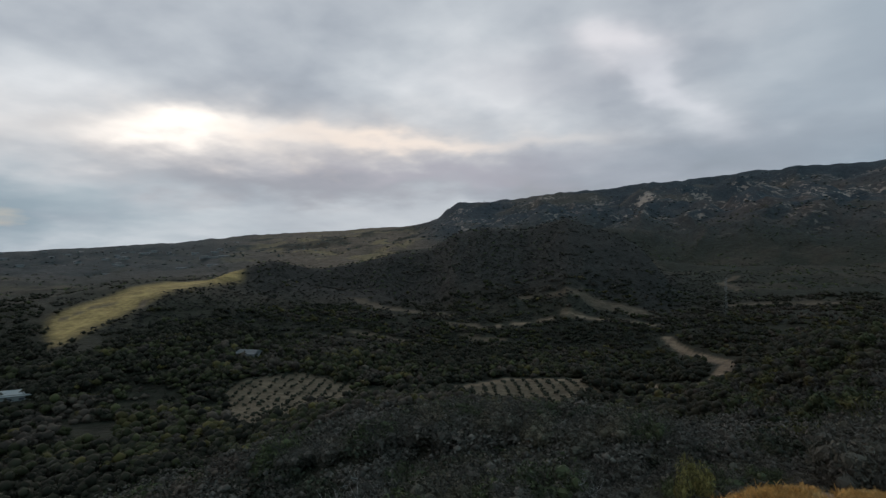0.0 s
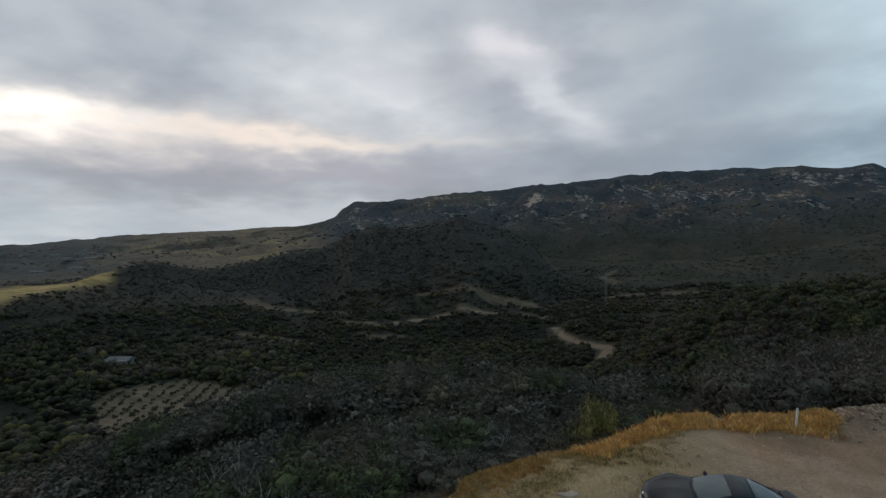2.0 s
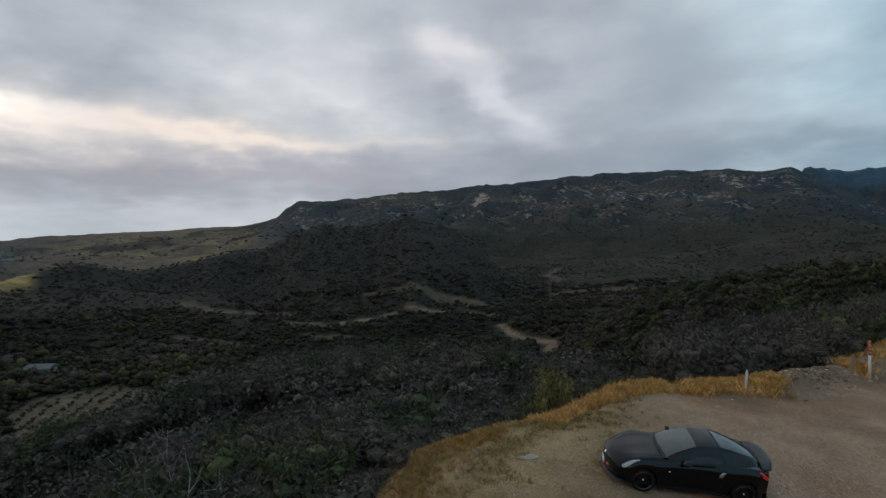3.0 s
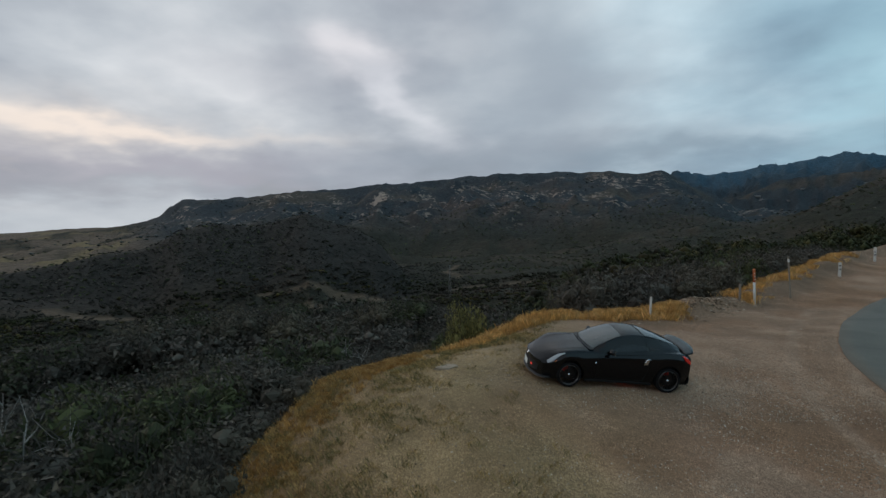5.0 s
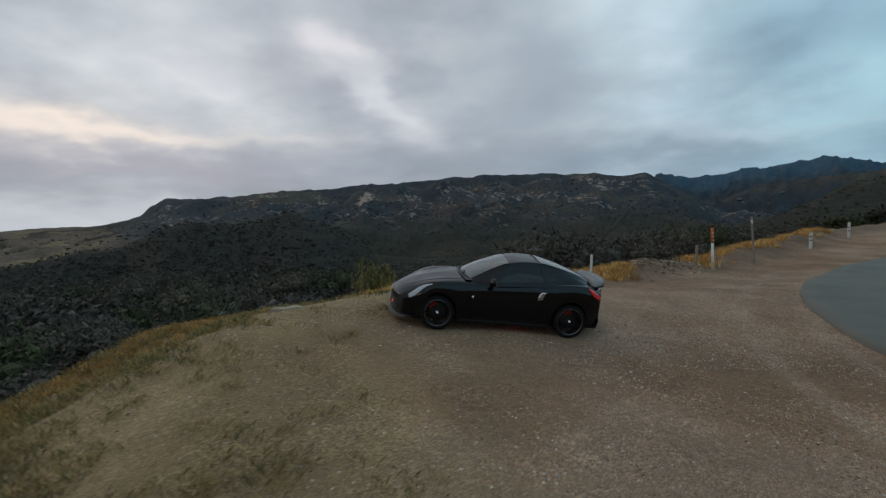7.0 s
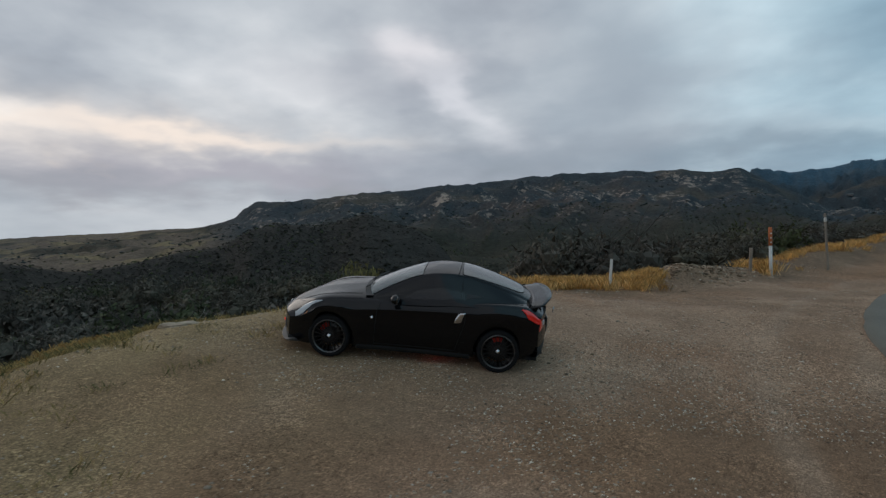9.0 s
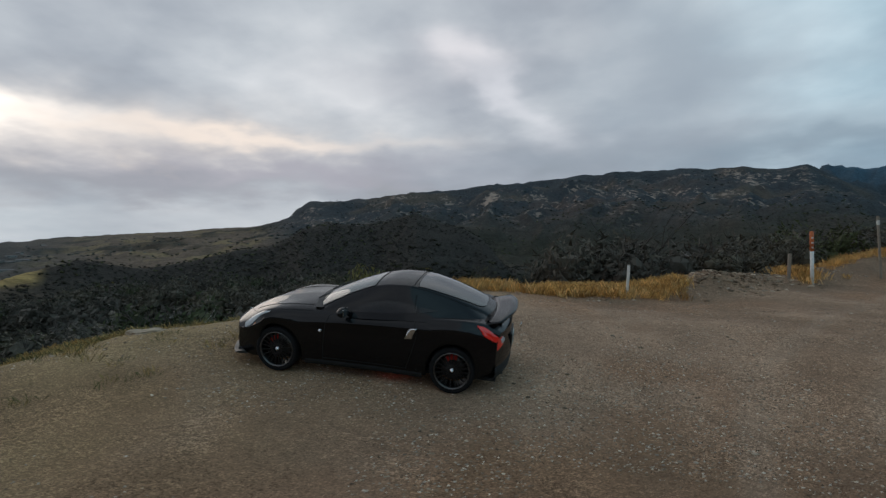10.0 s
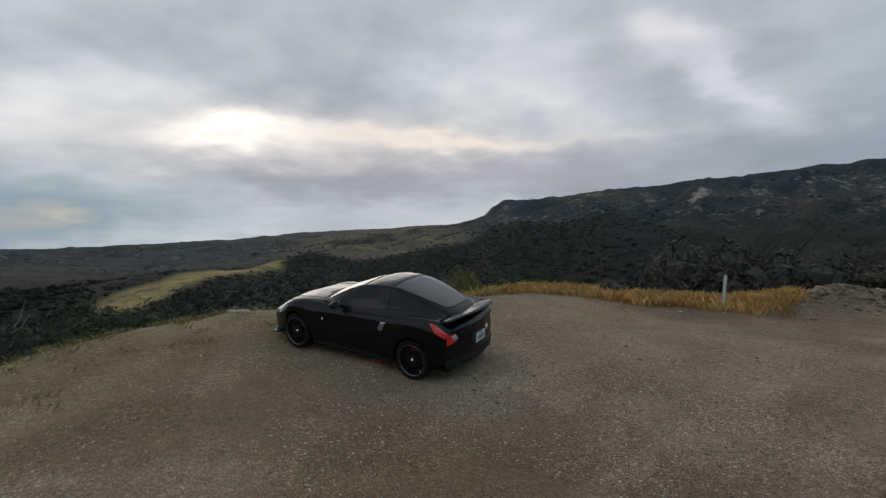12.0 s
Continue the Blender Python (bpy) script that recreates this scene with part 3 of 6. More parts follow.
def tube(points, radii, sides=8):
    """A tapered tube along the points. Returns verts and faces."""
    verts, faces = [], []
    pts = [Vector(p) for p in points]
    for i, p in enumerate(pts):
        d = (pts[min(i + 1, len(pts) - 1)] - pts[max(i - 1, 0)]).normalized()
        a = d.orthogonal().normalized()
        b = d.cross(a)
        for k in range(sides):
            t = 2 * math.pi * k / sides
            verts.append(p + (a * math.cos(t) + b * math.sin(t)) * radii[i])
    n = len(pts)
    for i in range(n - 1):
        for k in range(sides):
            q = (k + 1) % sides
            faces.append((i * sides + k, i * sides + q, (i + 1) * sides + q, (i + 1) * sides + k))
    faces.append(tuple(range(sides))[::-1])
    faces.append(tuple((n - 1) * sides + k for k in range(sides)))
    return verts, faces


# ---- the car ----
MAT["paint"] = plain("black_car_paint", (0.0025, 0.003, 0.004), 0.5, 0.0, 0.62, specular=0.04)
MAT["paint"].node_tree.nodes["Principled BSDF"].inputs["Coat IOR"].default_value = 1.5
MAT["paint"].node_tree.nodes["Principled BSDF"].inputs["Coat Roughness"].default_value = 0.08
MAT["trim"] = plain("black_plastic", (0.012, 0.012, 0.013), 0.55, grain=0.2)
MAT["seam"] = plain("panel_gap", (0.002, 0.002, 0.002), 0.9)
MAT["tyre"] = plain("tyre_rubber", (0.009, 0.009, 0.010), 0.85, grain=0.3, specular=0.2)
MAT["rim_black"] = plain("satin_black_alloy", (0.035, 0.035, 0.037), 0.35, 0.7)
MAT["rim_edge"] = plain("machined_rim_edge", (0.20, 0.20, 0.205), 0.35, 1.0)
MAT["disc"] = plain("brake_steel", (0.10, 0.10, 0.10), 0.45, 1.0)
MAT["caliper"] = plain("red_caliper", (0.6, 0.02, 0.012), 0.35)
MAT["chrome"] = plain("satin_chrome", (0.62, 0.62, 0.63), 0.22, 1.0)
MAT["lamp_clear"] = plain("lamp_housing", (0.42, 0.44, 0.46), 0.3, 0.1, 0.6)
MAT["lamp_red"] = plain("red_lamp_lens", (0.48, 0.014, 0.010), 0.16, 0.0, 0.7, emit=((1.0, 0.03, 0.015), 0.07))
MAT["lamp_amber"] = plain("amber_reflector", (0.55, 0.16, 0.03), 0.2, 0.0, 1.0)
MAT["plate"] = plain("plate_white", (0.64, 0.68, 0.65), 0.5)
MAT["ink"] = plain("plate_ink", (0.05, 0.07, 0.12), 0.5)
MAT["liner"] = plain("dark_cabin_lining", (0.010, 0.010, 0.011), 0.85)
MAT["led_red"] = plain("red_led", (0.6, 0.02, 0.01), 0.4, emit=((1.0, 0.05, 0.02), 0.8))


def tinted_glass(name, tint, transmission):
    m, n, b = material(name)
    b.inputs["Base Color"].default_value = rgba(tint)
    b.inputs["Roughness"].default_value = 0.07
    b.inputs["IOR"].default_value = 1.5
    b.inputs["Transmission Weight"].default_value = transmission
    b.inputs["Specular IOR Level"].default_value = 0.35
    return m


MAT["glass"] = tinted_glass("tinted_side_glass", (0.03, 0.033, 0.035), 0.8)
MAT["screen"] = tinted_glass("windscreen_glass", (0.20, 0.23, 0.23), 0.6)
# hatch tint lightened to blue-grey: reflected sky put into the base colour
MAT["hatch_glass"] = tinted_glass("tinted_hatch_glass", (0.040, 0.046, 0.052), 0.2)
MAT["hatch_glass"].node_tree.nodes["Principled BSDF"].inputs["Specular IOR Level"].default_value = 0.85

HUB_F, HUB_R, HUB_Z, ARCH = -1.275, 1.275, 0.318, 0.362
width = curve([-2.14, -2.05, -1.9, -1.6, -1.275, -0.9, -0.4, 0.2, 0.7, 1.0, 1.275, 1.6, 1.9, 2.05, 2.13],
              [0.74, 0.80, 0.855, 0.895, 0.912, 0.893, 0.868, 0.872, 0.893, 0.913, 0.925, 0.915, 0.885, 0.85, 0.81])
shoulder_z = curve([-2.14, -2.0, -1.8, -1.5, -1.275, -0.95, -0.5, 0.1, 0.6, 1.0, 1.35, 1.7, 1.95, 2.13],
                   [0.55, 0.62, 0.715, 0.805, 0.84, 0.855, 0.87, 0.895, 0.925, 0.96, 0.975, 0.955, 0.91, 0.83])
top_z = curve([-2.14, -2.05, -1.9, -1.7, -1.4, -1.05, -0.7, -0.3, 0.5, 1.2, 1.6, 1.85, 2.0, 2.08, 2.13],
              [0.565, 0.64, 0.72, 0.80, 0.875, 0.93, 0.965, 0.94, 0.94, 0.97, 0.98, 0.96, 0.92, 0.88, 0.81])
sill_z = curve([-2.14, -1.9, -1.2, 0.0, 1.2, 1.7, 2.0, 2.13], [0.20, 0.17, 0.19, 0.20, 0.20, 0.24, 0.30, 0.36])


def arch_z(x):
    z = sill_z(x)
    for h in (HUB_F, HUB_R):
        d = np.abs(x - h)
        z = np.where(d < ARCH, np.maximum(z, HUB_Z + np.sqrt(np.maximum(ARCH ** 2 - d ** 2, 0))), z)
    return z


def catmull(P, s):
    """P: (k, 2) control points; s in 0..1."""
    k = len(P)
    u = np.clip(s, 0, 1) * (k - 1)
    i = np.minimum(u.astype(int), k - 2)
    f = (u - i)[:, None]
    a, b, c, d = P[np.maximum(i - 1, 0)], P[i], P[i + 1], P[np.minimum(i + 2, k - 1)]
    return 0.5 * (2 * b + (c - a) * f + (2 * a - 5 * b + 4 * c - d) * f * f + (3 * b - a - 3 * c + d) * f ** 3)


def body_section(x):
    w, zs, zt, zl = float(width(x)), float(shoulder_z(x)), float(top_z(x)), float(arch_z(np.array(x)))
    zm = max(0.47, zl + 0.02)
    z2 = max(0.66 * zs + 0.34 * zm, zl + 0.04)
    flare = 0.012 * math.exp(-((x - HUB_F) / 0.42) ** 2) + 0.016 * math.exp(-((x - HUB_R) / 0.5) ** 2)
    tuck = 0.022 * math.exp(-((x - 0.0) / 0.7) ** 2)
    hood = 0.018 * math.exp(-((x + 1.3) / 0.5) ** 2)
    return np.array([(w * 0.965 - 0.01, zl), (w + flare - tuck * 0.3, zm), (w + flare - tuck, z2), (w * 0.975 + flare * 0.6, zs - 0.085), (w * 0.885, zs + 0.004),
                     (w * 0.72, zs + (zt - zs) * 0.45 + hood), (w * 0.36, zt - 0.012), (0.0, zt)])


def lean(z):
    """How far the tail panel stands back at a height."""
    return 0.035 * math.exp(-((z - 0.52) / 0.14) ** 2) - 0.10 * max(0.0, 0.40 - z) / 0.2


def sweep_back(x, y):
    """Plan curve of nose and tail."""
    k = (np.abs(y) / 0.9) ** 2.4
    return 0.31 * k * smooth(-1.35, -2.1, x) - 0.24 * k * smooth(1.45, 2.1, x)


def body_at(x, s, side=1, off=0.0):
    """A point of the lower body: x along the car, s from sill (0) to centre line (1)."""
    p = catmull(body_section(x), np.array([s], float))[0]
    if off:
        q = catmull(body_section(x), np.array([min(1, s + 0.01)], float))[0]
        r = catmull(body_section(x), np.array([max(0, s - 0.01)], float))[0]
        t = q - r
        nrm = np.array([t[1], -t[0]])
        nrm /= np.linalg.norm(nrm) + 1e-9
        if nrm[0] < 0 and nrm[1] < 0:
            nrm = -nrm
        p = p + nrm * off
    return (x + float(sweep_back(np.array(x), np.array(p[0]))), side * max(p[0], 0.0), p[1])


def s_at_z(x, z):
    ss = np.linspace(0, 0.62, 120)
    zz = catmull(body_section(x), ss)[:, 1]
    return float(ss[np.argmin(np.abs(zz - z))])


def s_at_y(x, y):
    ss = np.linspace(0.45, 1, 120)
    yy = catmull(body_section(x), ss)[:, 0]
    return float(ss[np.argmin(np.abs(yy - abs(y)))])


roof_z = curve([-0.74, -0.55, -0.25, 0.05, 0.28, 0.5, 0.75, 1.05, 1.35, 1.65, 1.85, 1.98], [0.955, 1.05, 1.19, 1.30, 1.342, 1.35, 1.33, 1.265, 1.175, 1.065, 0.985, 0.925])
cab_base = curve([-0.74, -0.4, 0.0, 0.5, 0.9, 1.3, 1.7, 1.98], [0.70, 0.765, 0.80, 0.795, 0.755, 0.675, 0.585, 0.52])
cab_top = curve([-0.74, -0.4, 0.0, 0.5, 0.9, 1.3, 1.7, 1.98], [0.66, 0.61, 0.55, 0.53, 0.51, 0.475, 0.445, 0.42])
belt_z = curve([-0.74, -0.3, 0.3, 0.8, 1.3, 1.98], [0.89, 0.915, 0.945, 0.975, 0.985, 0.90])


def cab_section(x):
    gb, gt, zb, zr = float(cab_base(x)), float(cab_top(x)), float(belt_z(x)), float(roof_z(x))
    ze = max(zr - 0.055, zb + 0.01)
    fl = 0.10 * float(smooth(0.45, 1.15, np.array(x)))
    return np.array([(gb + 0.03 + fl, zb - 0.06), (gb + fl * 0.35, zb), (gb + (gt - gb) * 0.42 + 0.012, zb + (ze - zb) * 0.5), (gt + 0.02, ze - 0.012), (gt - 0.05, ze + 0.018),
                     (gt * 0.5, zr - 0.008), (0.0, zr)])


def cab_at(x, s, side=1, off=0.0):
    P = cab_section(x)
    p = catmull(P, np.array([s], float))[0]
    if off:
        t = catmull(P, np.array([min(1, s + 0.01)], float))[0] - catmull(P, np.array([max(0, s - 0.01)], float))[0]
        nrm = np.array([t[1], -t[0]])
        nrm /= np.linalg.norm(nrm) + 1e-9
        if nrm[1] < 0 and nrm[0] < 0.1:
            nrm = -nrm
        p = p + nrm * off
    # windscreen and hatch bow forward and back along the centre
    bow = -0.10 * (1 - (max(p[0], 0) / 0.62) ** 2) * float(smooth(0.1, -0.6, np.array(x))) if x < 0.1 else 0.0
    return (x + max(-0.16, bow), side * max(p[0], 0.0), p[1])


def loft(at, xs, ss, off=0.0):
    """Both halves of a surface as one grid across the car."""
    verts = []
    for x in xs:
        row = [at(x, s, 1, off) for s in ss] + [at(x, s, -1, off) for s in ss[-2::-1]]
        verts += row
    m = 2 * len(ss) - 1
    return verts, grid_faces(len(xs), m), m


def ruled(at, low, high, n=14, m=5, off=0.004, side=1, thick=0.0):
    """A patch on a surface between two curves given as (x, s) points."""
    def walkline(c, t):
        c = np.array(c, float)
        k = np.linspace(0, 1, len(c))
        return np.interp(t, k, c[:, 0]), np.interp(t, k, c[:, 1])

    verts = []
    for i in range(n):
        t = i / (n - 1)
        a, b = walkline(low, t), walkline(high, t)
        for j in range(m):
            f = j / (m - 1)
            edge = thick * (1 if 0 < j < m - 1 and 0 < i < n - 1 else 0)
            verts.append(at(a[0] + (b[0] - a[0]) * f, a[1] + (b[1] - a[1]) * f, side, off + edge))
    return verts, grid_faces(n, m, flip=side > 0)


def strip(at, line, wide, side=1, off=0.002, steps=40, along="s"):
    """A thin line that follows a surface."""
    c = np.array(line, float)
    k = np.linspace(0, 1, len(c))
    verts = []
    for t in np.linspace(0, 1, steps):
        x, s = np.interp(t, k, c[:, 0]), np.interp(t, k, c[:, 1])
        dx, ds = (wide, 0) if along == "s" else (0, wide)
        verts.append(at(x - dx / 2, s - ds / 2, side, off))
        verts.append(at(x + dx / 2, s + ds / 2, side, off))
    return verts, grid_faces(steps, 2)


def join(*meshes):
    verts, faces = [], []
    for v, f in meshes:
        b = len(verts)
        verts += [tuple(p) for p in v]
        faces += [tuple(b + i for i in q) for q in f]
    return verts, faces


def spoke_mesh():
    """One slim spoke, hub to lip, in the wheel's own plane."""
    prof = [(0.055, 0.012, -0.020), (0.11, 0.008, -0.012), (0.18, 0.007, -0.006), (0.225, 0.009, -0.004), (0.238, 0.012, -0.006)]
    verts = []
    for r, w, o in prof:
        verts += [(r, o, -w), (r, o + 0.0, w), (r, o + 0.028, w * 0.8), (r, o + 0.028, -w * 0.8)]
    faces = []
    for i in range(len(prof) - 1):
        for k in range(4):
            q = (k + 1) % 4
            faces.append((i * 4 + k, (i + 1) * 4 + k, (i + 1) * 4 + q, i * 4 + q))
    faces += [(0, 1, 2, 3), (19, 18, 17, 16)]
    return mesh_of("spoke", verts, faces, MAT["rim_black"], False)


def build_wheels(car):
    tyre = [(0.252, -0.115), (0.27, -0.125), (0.305, -0.128), (0.322, -0.112), (0.331, -0.085), (0.333, 0.0), (0.331, 0.085), (0.322, 0.112), (0.305, 0.128), (0.27, 0.125), (0.252, 0.115)]
    rim = [(0.253, -0.112), (0.244, -0.105), (0.238, -0.06), (0.232, 0.1), (0.252, 0.112), (0.258, 0.11), (0.243, 0.0)]
    lip = [(0.259, -0.121), (0.256, -0.127), (0.247, -0.124), (0.240, -0.108), (0.243, -0.106), (0.252, -0.114)]
    hub = [(0.0, -0.030), (0.026, -0.029), (0.032, -0.022), (0.036, 0.0), (0.0, 0.0)]
    face = [(0.0, -0.012), (0.05, -0.012), (0.064, -0.004), (0.064, 0.03), (0.0, 0.03)]
    disc = [(0.05, 0.02), (0.175, 0.02), (0.175, 0.045), (0.05, 0.045)]
    spoke = spoke_mesh()
    made = {n: mesh_of(n, *lathe(p, 56), MAT[k]) for n, p, k in
            (("tyre", tyre, "tyre"), ("rim", rim, "rim_black"), ("rim_lip", lip, "rim_edge"), ("centre_cap", hub, "chrome"), ("hub", face, "rim_black"), ("brake_disc", disc, "disc"))}
    cv, cf = [], []
    for k in range(9):
        a = radians(100 + k * 7)
        for r, o in ((0.125, -0.012), (0.185, -0.012), (0.190, 0.03), (0.125, 0.03)):
            cv.append((r * math.cos(a), o, r * math.sin(a)))
    for k in range(8):
        for j in range(4):
            q = (j + 1) % 4
            cf.append((k * 4 + j, (k + 1) * 4 + j, (k + 1) * 4 + q, k * 4 + q))
    cf += [(0, 1, 2, 3), (35, 34, 33, 32)]
    caliper = mesh_of("caliper", cv, cf, MAT["caliper"], False)
    for hx, y, turn, spin in ((HUB_F, -0.775, 0, 9), (HUB_R, -0.795, 0, 4), (HUB_F, 0.775, 180, 0), (HUB_R, 0.795, 180, 0)):
        wheel = part_mesh("wheel", made["tyre"], car, "black multi-spoke alloy wheel with low tyre", pose(hx, y, HUB_Z, 0, 0, turn) @ Matrix.Scale(0.96, 4))
        for n in ("rim", "rim_lip", "centre_cap", "hub", "brake_disc"):
            part_mesh(n, made[n], wheel, {"rim_lip": "bright machined rim edge", "centre_cap": "silver centre cap"}.get(n, ""), pose(0, -0.07 if n in ("hub", "centre_cap") else 0.0, 0))
        part_mesh("caliper", caliper, wheel, "bright red brake caliper", pose(0, 0.0, 0, 0, 0 if hx < 0 else 30, 0))
        for k in range(20):
            part_mesh("spoke", spoke, wheel, m=pose(0, -0.085, 0, 0, spin + k * 18, 0))


def fill_end(at, x, ss, push, rows=17):
    """Closes the nose or tail: a slightly domed face across the last section."""
    left = [at(x, s, 1) for s in ss]
    right = [at(x, s, -1) for s in ss]
    verts = []
    for a, b in zip(left, right):
        for k in range(rows):
            f = k / (rows - 1)
            y, z = a[1] + (b[1] - a[1]) * f, a[2] + (b[2] - a[2]) * f
            out = float(sweep_back(np.array(x), np.array(y)))
            bulge = push * 4 * f * (1 - f) + (lean(z) * 4 * f * (1 - f) if push > 0 else 0)
            verts.append((x + out + bulge, y, z))
    return verts, grid_faces(len(ss), rows, flip=push > 0)


def shorten_tail(car):
    """Draws all that lies behind the rear arches 0.12 m forward, evenly."""
    for ob in car.children_recursive:
        base = ob.matrix_local.translation.x
        if base > 1.6:
            ob.matrix_local = Matrix.Translation((-0.12 * min(1.0, (base - 1.6) / 0.5), 0, 0)) @ ob.matrix_local
        elif abs(base) < 0.01:
            for v in ob.data.vertices:
                v.co.x -= 0.12 * min(1.0, max(0.0, (v.co.x - 1.6) / 0.5))


def build_car(place):
    car = new("sports_car")
    car.matrix_world = place @ Matrix.Diagonal((1.0, 1.0, 1.045, 1.0))
    tagged(car, "black two-door sports coupe parked on the gravel turnout", "car")
    xs = set(np.linspace(-2.13, 2.12, 86).round(4))
    for h in (HUB_F, HUB_R):
        xs |= {round(h + ARCH * math.cos(a), 4) for a in np.linspace(0, math.pi, 25)} | {round(h - ARCH - 0.002, 4), round(h + ARCH + 0.002, 4)}
    xs = sorted(xs)
    ss = list(np.linspace(0, 1, 36))
    v, f, m = loft(body_at, xs, ss)
    body = part_mesh("body", mesh_of("body", *join((v, f), fill_end(body_at, xs[0], ss, -0.03), fill_end(body_at, xs[-1], ss, 0.012)), MAT["paint"], True), car, "gloss black painted body shell")
    # returned edge of the wheel arches
    for h in (HUB_F, HUB_R):
        for side in (1, -1):
            av = []
            for a in np.linspace(0.02, math.pi - 0.02, 30):
                x = h + ARCH * math.cos(a)
                p = body_at(x, 0.0, side)
                for inset in (0.0, 0.03, 0.26):
                    av.append((p[0], p[1] - side * inset, p[2] + (0.0 if inset < 0.1 else 0.03)))
            part_mesh("wheel_arch", mesh_of("wheel_arch", av, grid_faces(30, 3, flip=side < 0), MAT["liner"]), body, "black wheel-arch liner")
    floor = box_bm(3.9, 1.5, 0.05, 0.01, (0.0, 0, 0.205))
    part("floor_pan", floor, MAT["liner"], car)
    for h in (HUB_F, HUB_R):
        part("axle_well", box_bm(0.9, 1.18, 0.45, 0.02, (h, 0, 0.45)), MAT["liner"], car)
    cx = list(np.linspace(-0.74, 1.98, 70))
    cs = list(np.linspace(0, 1, 30))
    v, f, m = loft(cab_at, cx, cs)
    cab = part_mesh("roof", outward(mesh_of("roof", v, f, MAT["paint"])), car, "gloss black roof and pillars")

    def both(name, at, low, high, mat, parent, label="", n=20, mm=8, off=0.004, thick=0.0):
        for side in (1, -1):
            v, f = ruled(at, low, high, n, mm, off, side, thick)
            part_mesh(name, outward(mesh_of(name, v, f, mat)), parent, label)

    # glass
    both("side_window", cab_at, [(-0.27, 0.195), (0.1, 0.19), (0.45, 0.195), (0.72, 0.205)], [(-0.24, 0.21), (0.02, 0.315), (0.34, 0.335), (0.72, 0.285)], MAT["glass"], car, "dark tinted door glass")
    both("quarter_trim", cab_at, [(0.755, 0.205), (1.02, 0.255)], [(0.755, 0.28), (1.00, 0.262)], MAT["trim"], car, "black quarter-window trim", 8, 5)
    for nm, x0, x1, s0, mat, lab in (("windscreen", -0.70, 0.06, 0.60, "screen", "raked grey-green windscreen"), ("rear_window", 0.66, 1.66, 0.60, "hatch_glass", "long smoked hatch glass, reflected sky in its grey")):
        rows, cols, v = 26, 17, []
        for i in range(rows):
            t = i / (rows - 1)
            for j in range(cols):
                k = 2 * j / (cols - 1) - 1
                x = x0 + (x1 - x0) * t
                if nm == "rear_window":
                    x = x0 + (x1 - 0.10 * abs(k) ** 4 - x0) * t + 0.03 * abs(k) ** 3 * (1 - t)
                    s = 1 - (1 - s0 - 0.02 - 0.10 * t * t) * abs(k)
                else:
                    s = 1 - (1 - s0) * abs(k)
                v.append(cab_at(x, s, 1 if k >= 0 else -1, 0.005))
        pane = part_mesh(nm, outward(mesh_of(nm, v, grid_faces(rows, cols, flip=True), MAT[mat])), car, lab)
        ring = [i * cols for i in range(rows)] + [(rows - 1) * cols + j for j in range(1, cols)] + [i * cols + cols - 1 for i in range(rows - 2, -1, -1)] + [j for j in range(cols - 2, 0, -1)]
        pts = [v[i] for i in ring] + [v[ring[0]]]
        part_mesh("window_seal", mesh_of("window_seal", *tube(pts, [0.004] * len(pts), 5), MAT["seam"]), pane)
    # cowl and wipers
    v, f = [], []
    for k in np.linspace(-1, 1, 21):
        x = -0.80 + 0.10 * k * k
        v += [(x - 0.07, k * 0.70, 0.968 - 0.045 * k * k), (x + 0.05, k * 0.70, 0.982 - 0.05 * k * k)]
    part_mesh("cowl", mesh_of("cowl", v, grid_faces(21, 2, flip=True), MAT["trim"]), car, "matt black cowl at the windscreen's foot")
    for y0 in (-0.45, 0.12):
        pts = [(-0.83, y0 + 0.02, 0.98), (-0.74, y0 + 0.3, 1.005), (-0.66, y0 + 0.56, 1.015)]
        part_mesh("wiper", mesh_of("wiper", *tube(pts, [0.010, 0.008, 0.006], 6), MAT["trim"]), car)
    # seams: doors, bonnet, hatch
    for side in (1, -1):
        door = join(strip(body_at, [(-0.60, 0.02), (-0.56, 0.30), (-0.52, 0.55)], 0.008, side), strip(body_at, [(0.62, 0.04), (0.76, 0.25), (0.72, 0.5)], 0.008, side),
                    strip(body_at, [(-0.60, 0.045), (0.62, 0.045)], 0.008, side, along="x"), strip(cab_at, [(0.70, 0.2), (0.68, 0.42)], 0.012, side))
        part_mesh("door_gap", mesh_of("door_gap", *door, MAT["seam"]), body)
        hood = strip(body_at, [(-1.98, 0.86), (-1.75, 0.66), (-1.3, 0.615), (-0.8, 0.62)], 0.008, side, along="x")
        part_mesh("bonnet_gap", mesh_of("bonnet_gap", *hood, MAT["seam"]), body)
        hatch = join(strip(cab_at, [(0.60, 0.5), (0.62, 0.75), (0.63, 1.0)], 0.012, side), strip(cab_at, [(0.62, 0.52), (1.2, 0.5), (1.9, 0.5)], 0.016, side, along="x"))
        part_mesh("hatch_gap", mesh_of("hatch_gap", *hatch, MAT["seam"]), cab)
        # bonnet crease
        crease = strip(body_at, [(-1.85, 0.80), (-1.3, 0.765), (-0.85, 0.76)], 0.03, side, 0.006, along="x")
        part_mesh("bonnet_crease", mesh_of("bonnet_crease", *crease, MAT["paint"]), body)
    # lamps
    both("headlamp", body_at, [(-2.04, 0.47), (-1.92, 0.475), (-1.80, 0.50), (-1.64, 0.525), (-1.42, 0.55)], [(-2.03, 0.545), (-1.90, 0.585), (-1.78, 0.60), (-1.62, 0.595), (-1.40, 0.568)],
         MAT["lamp_clear"], car, "clear boomerang headlamp", 18, 6, 0.005, 0.006)
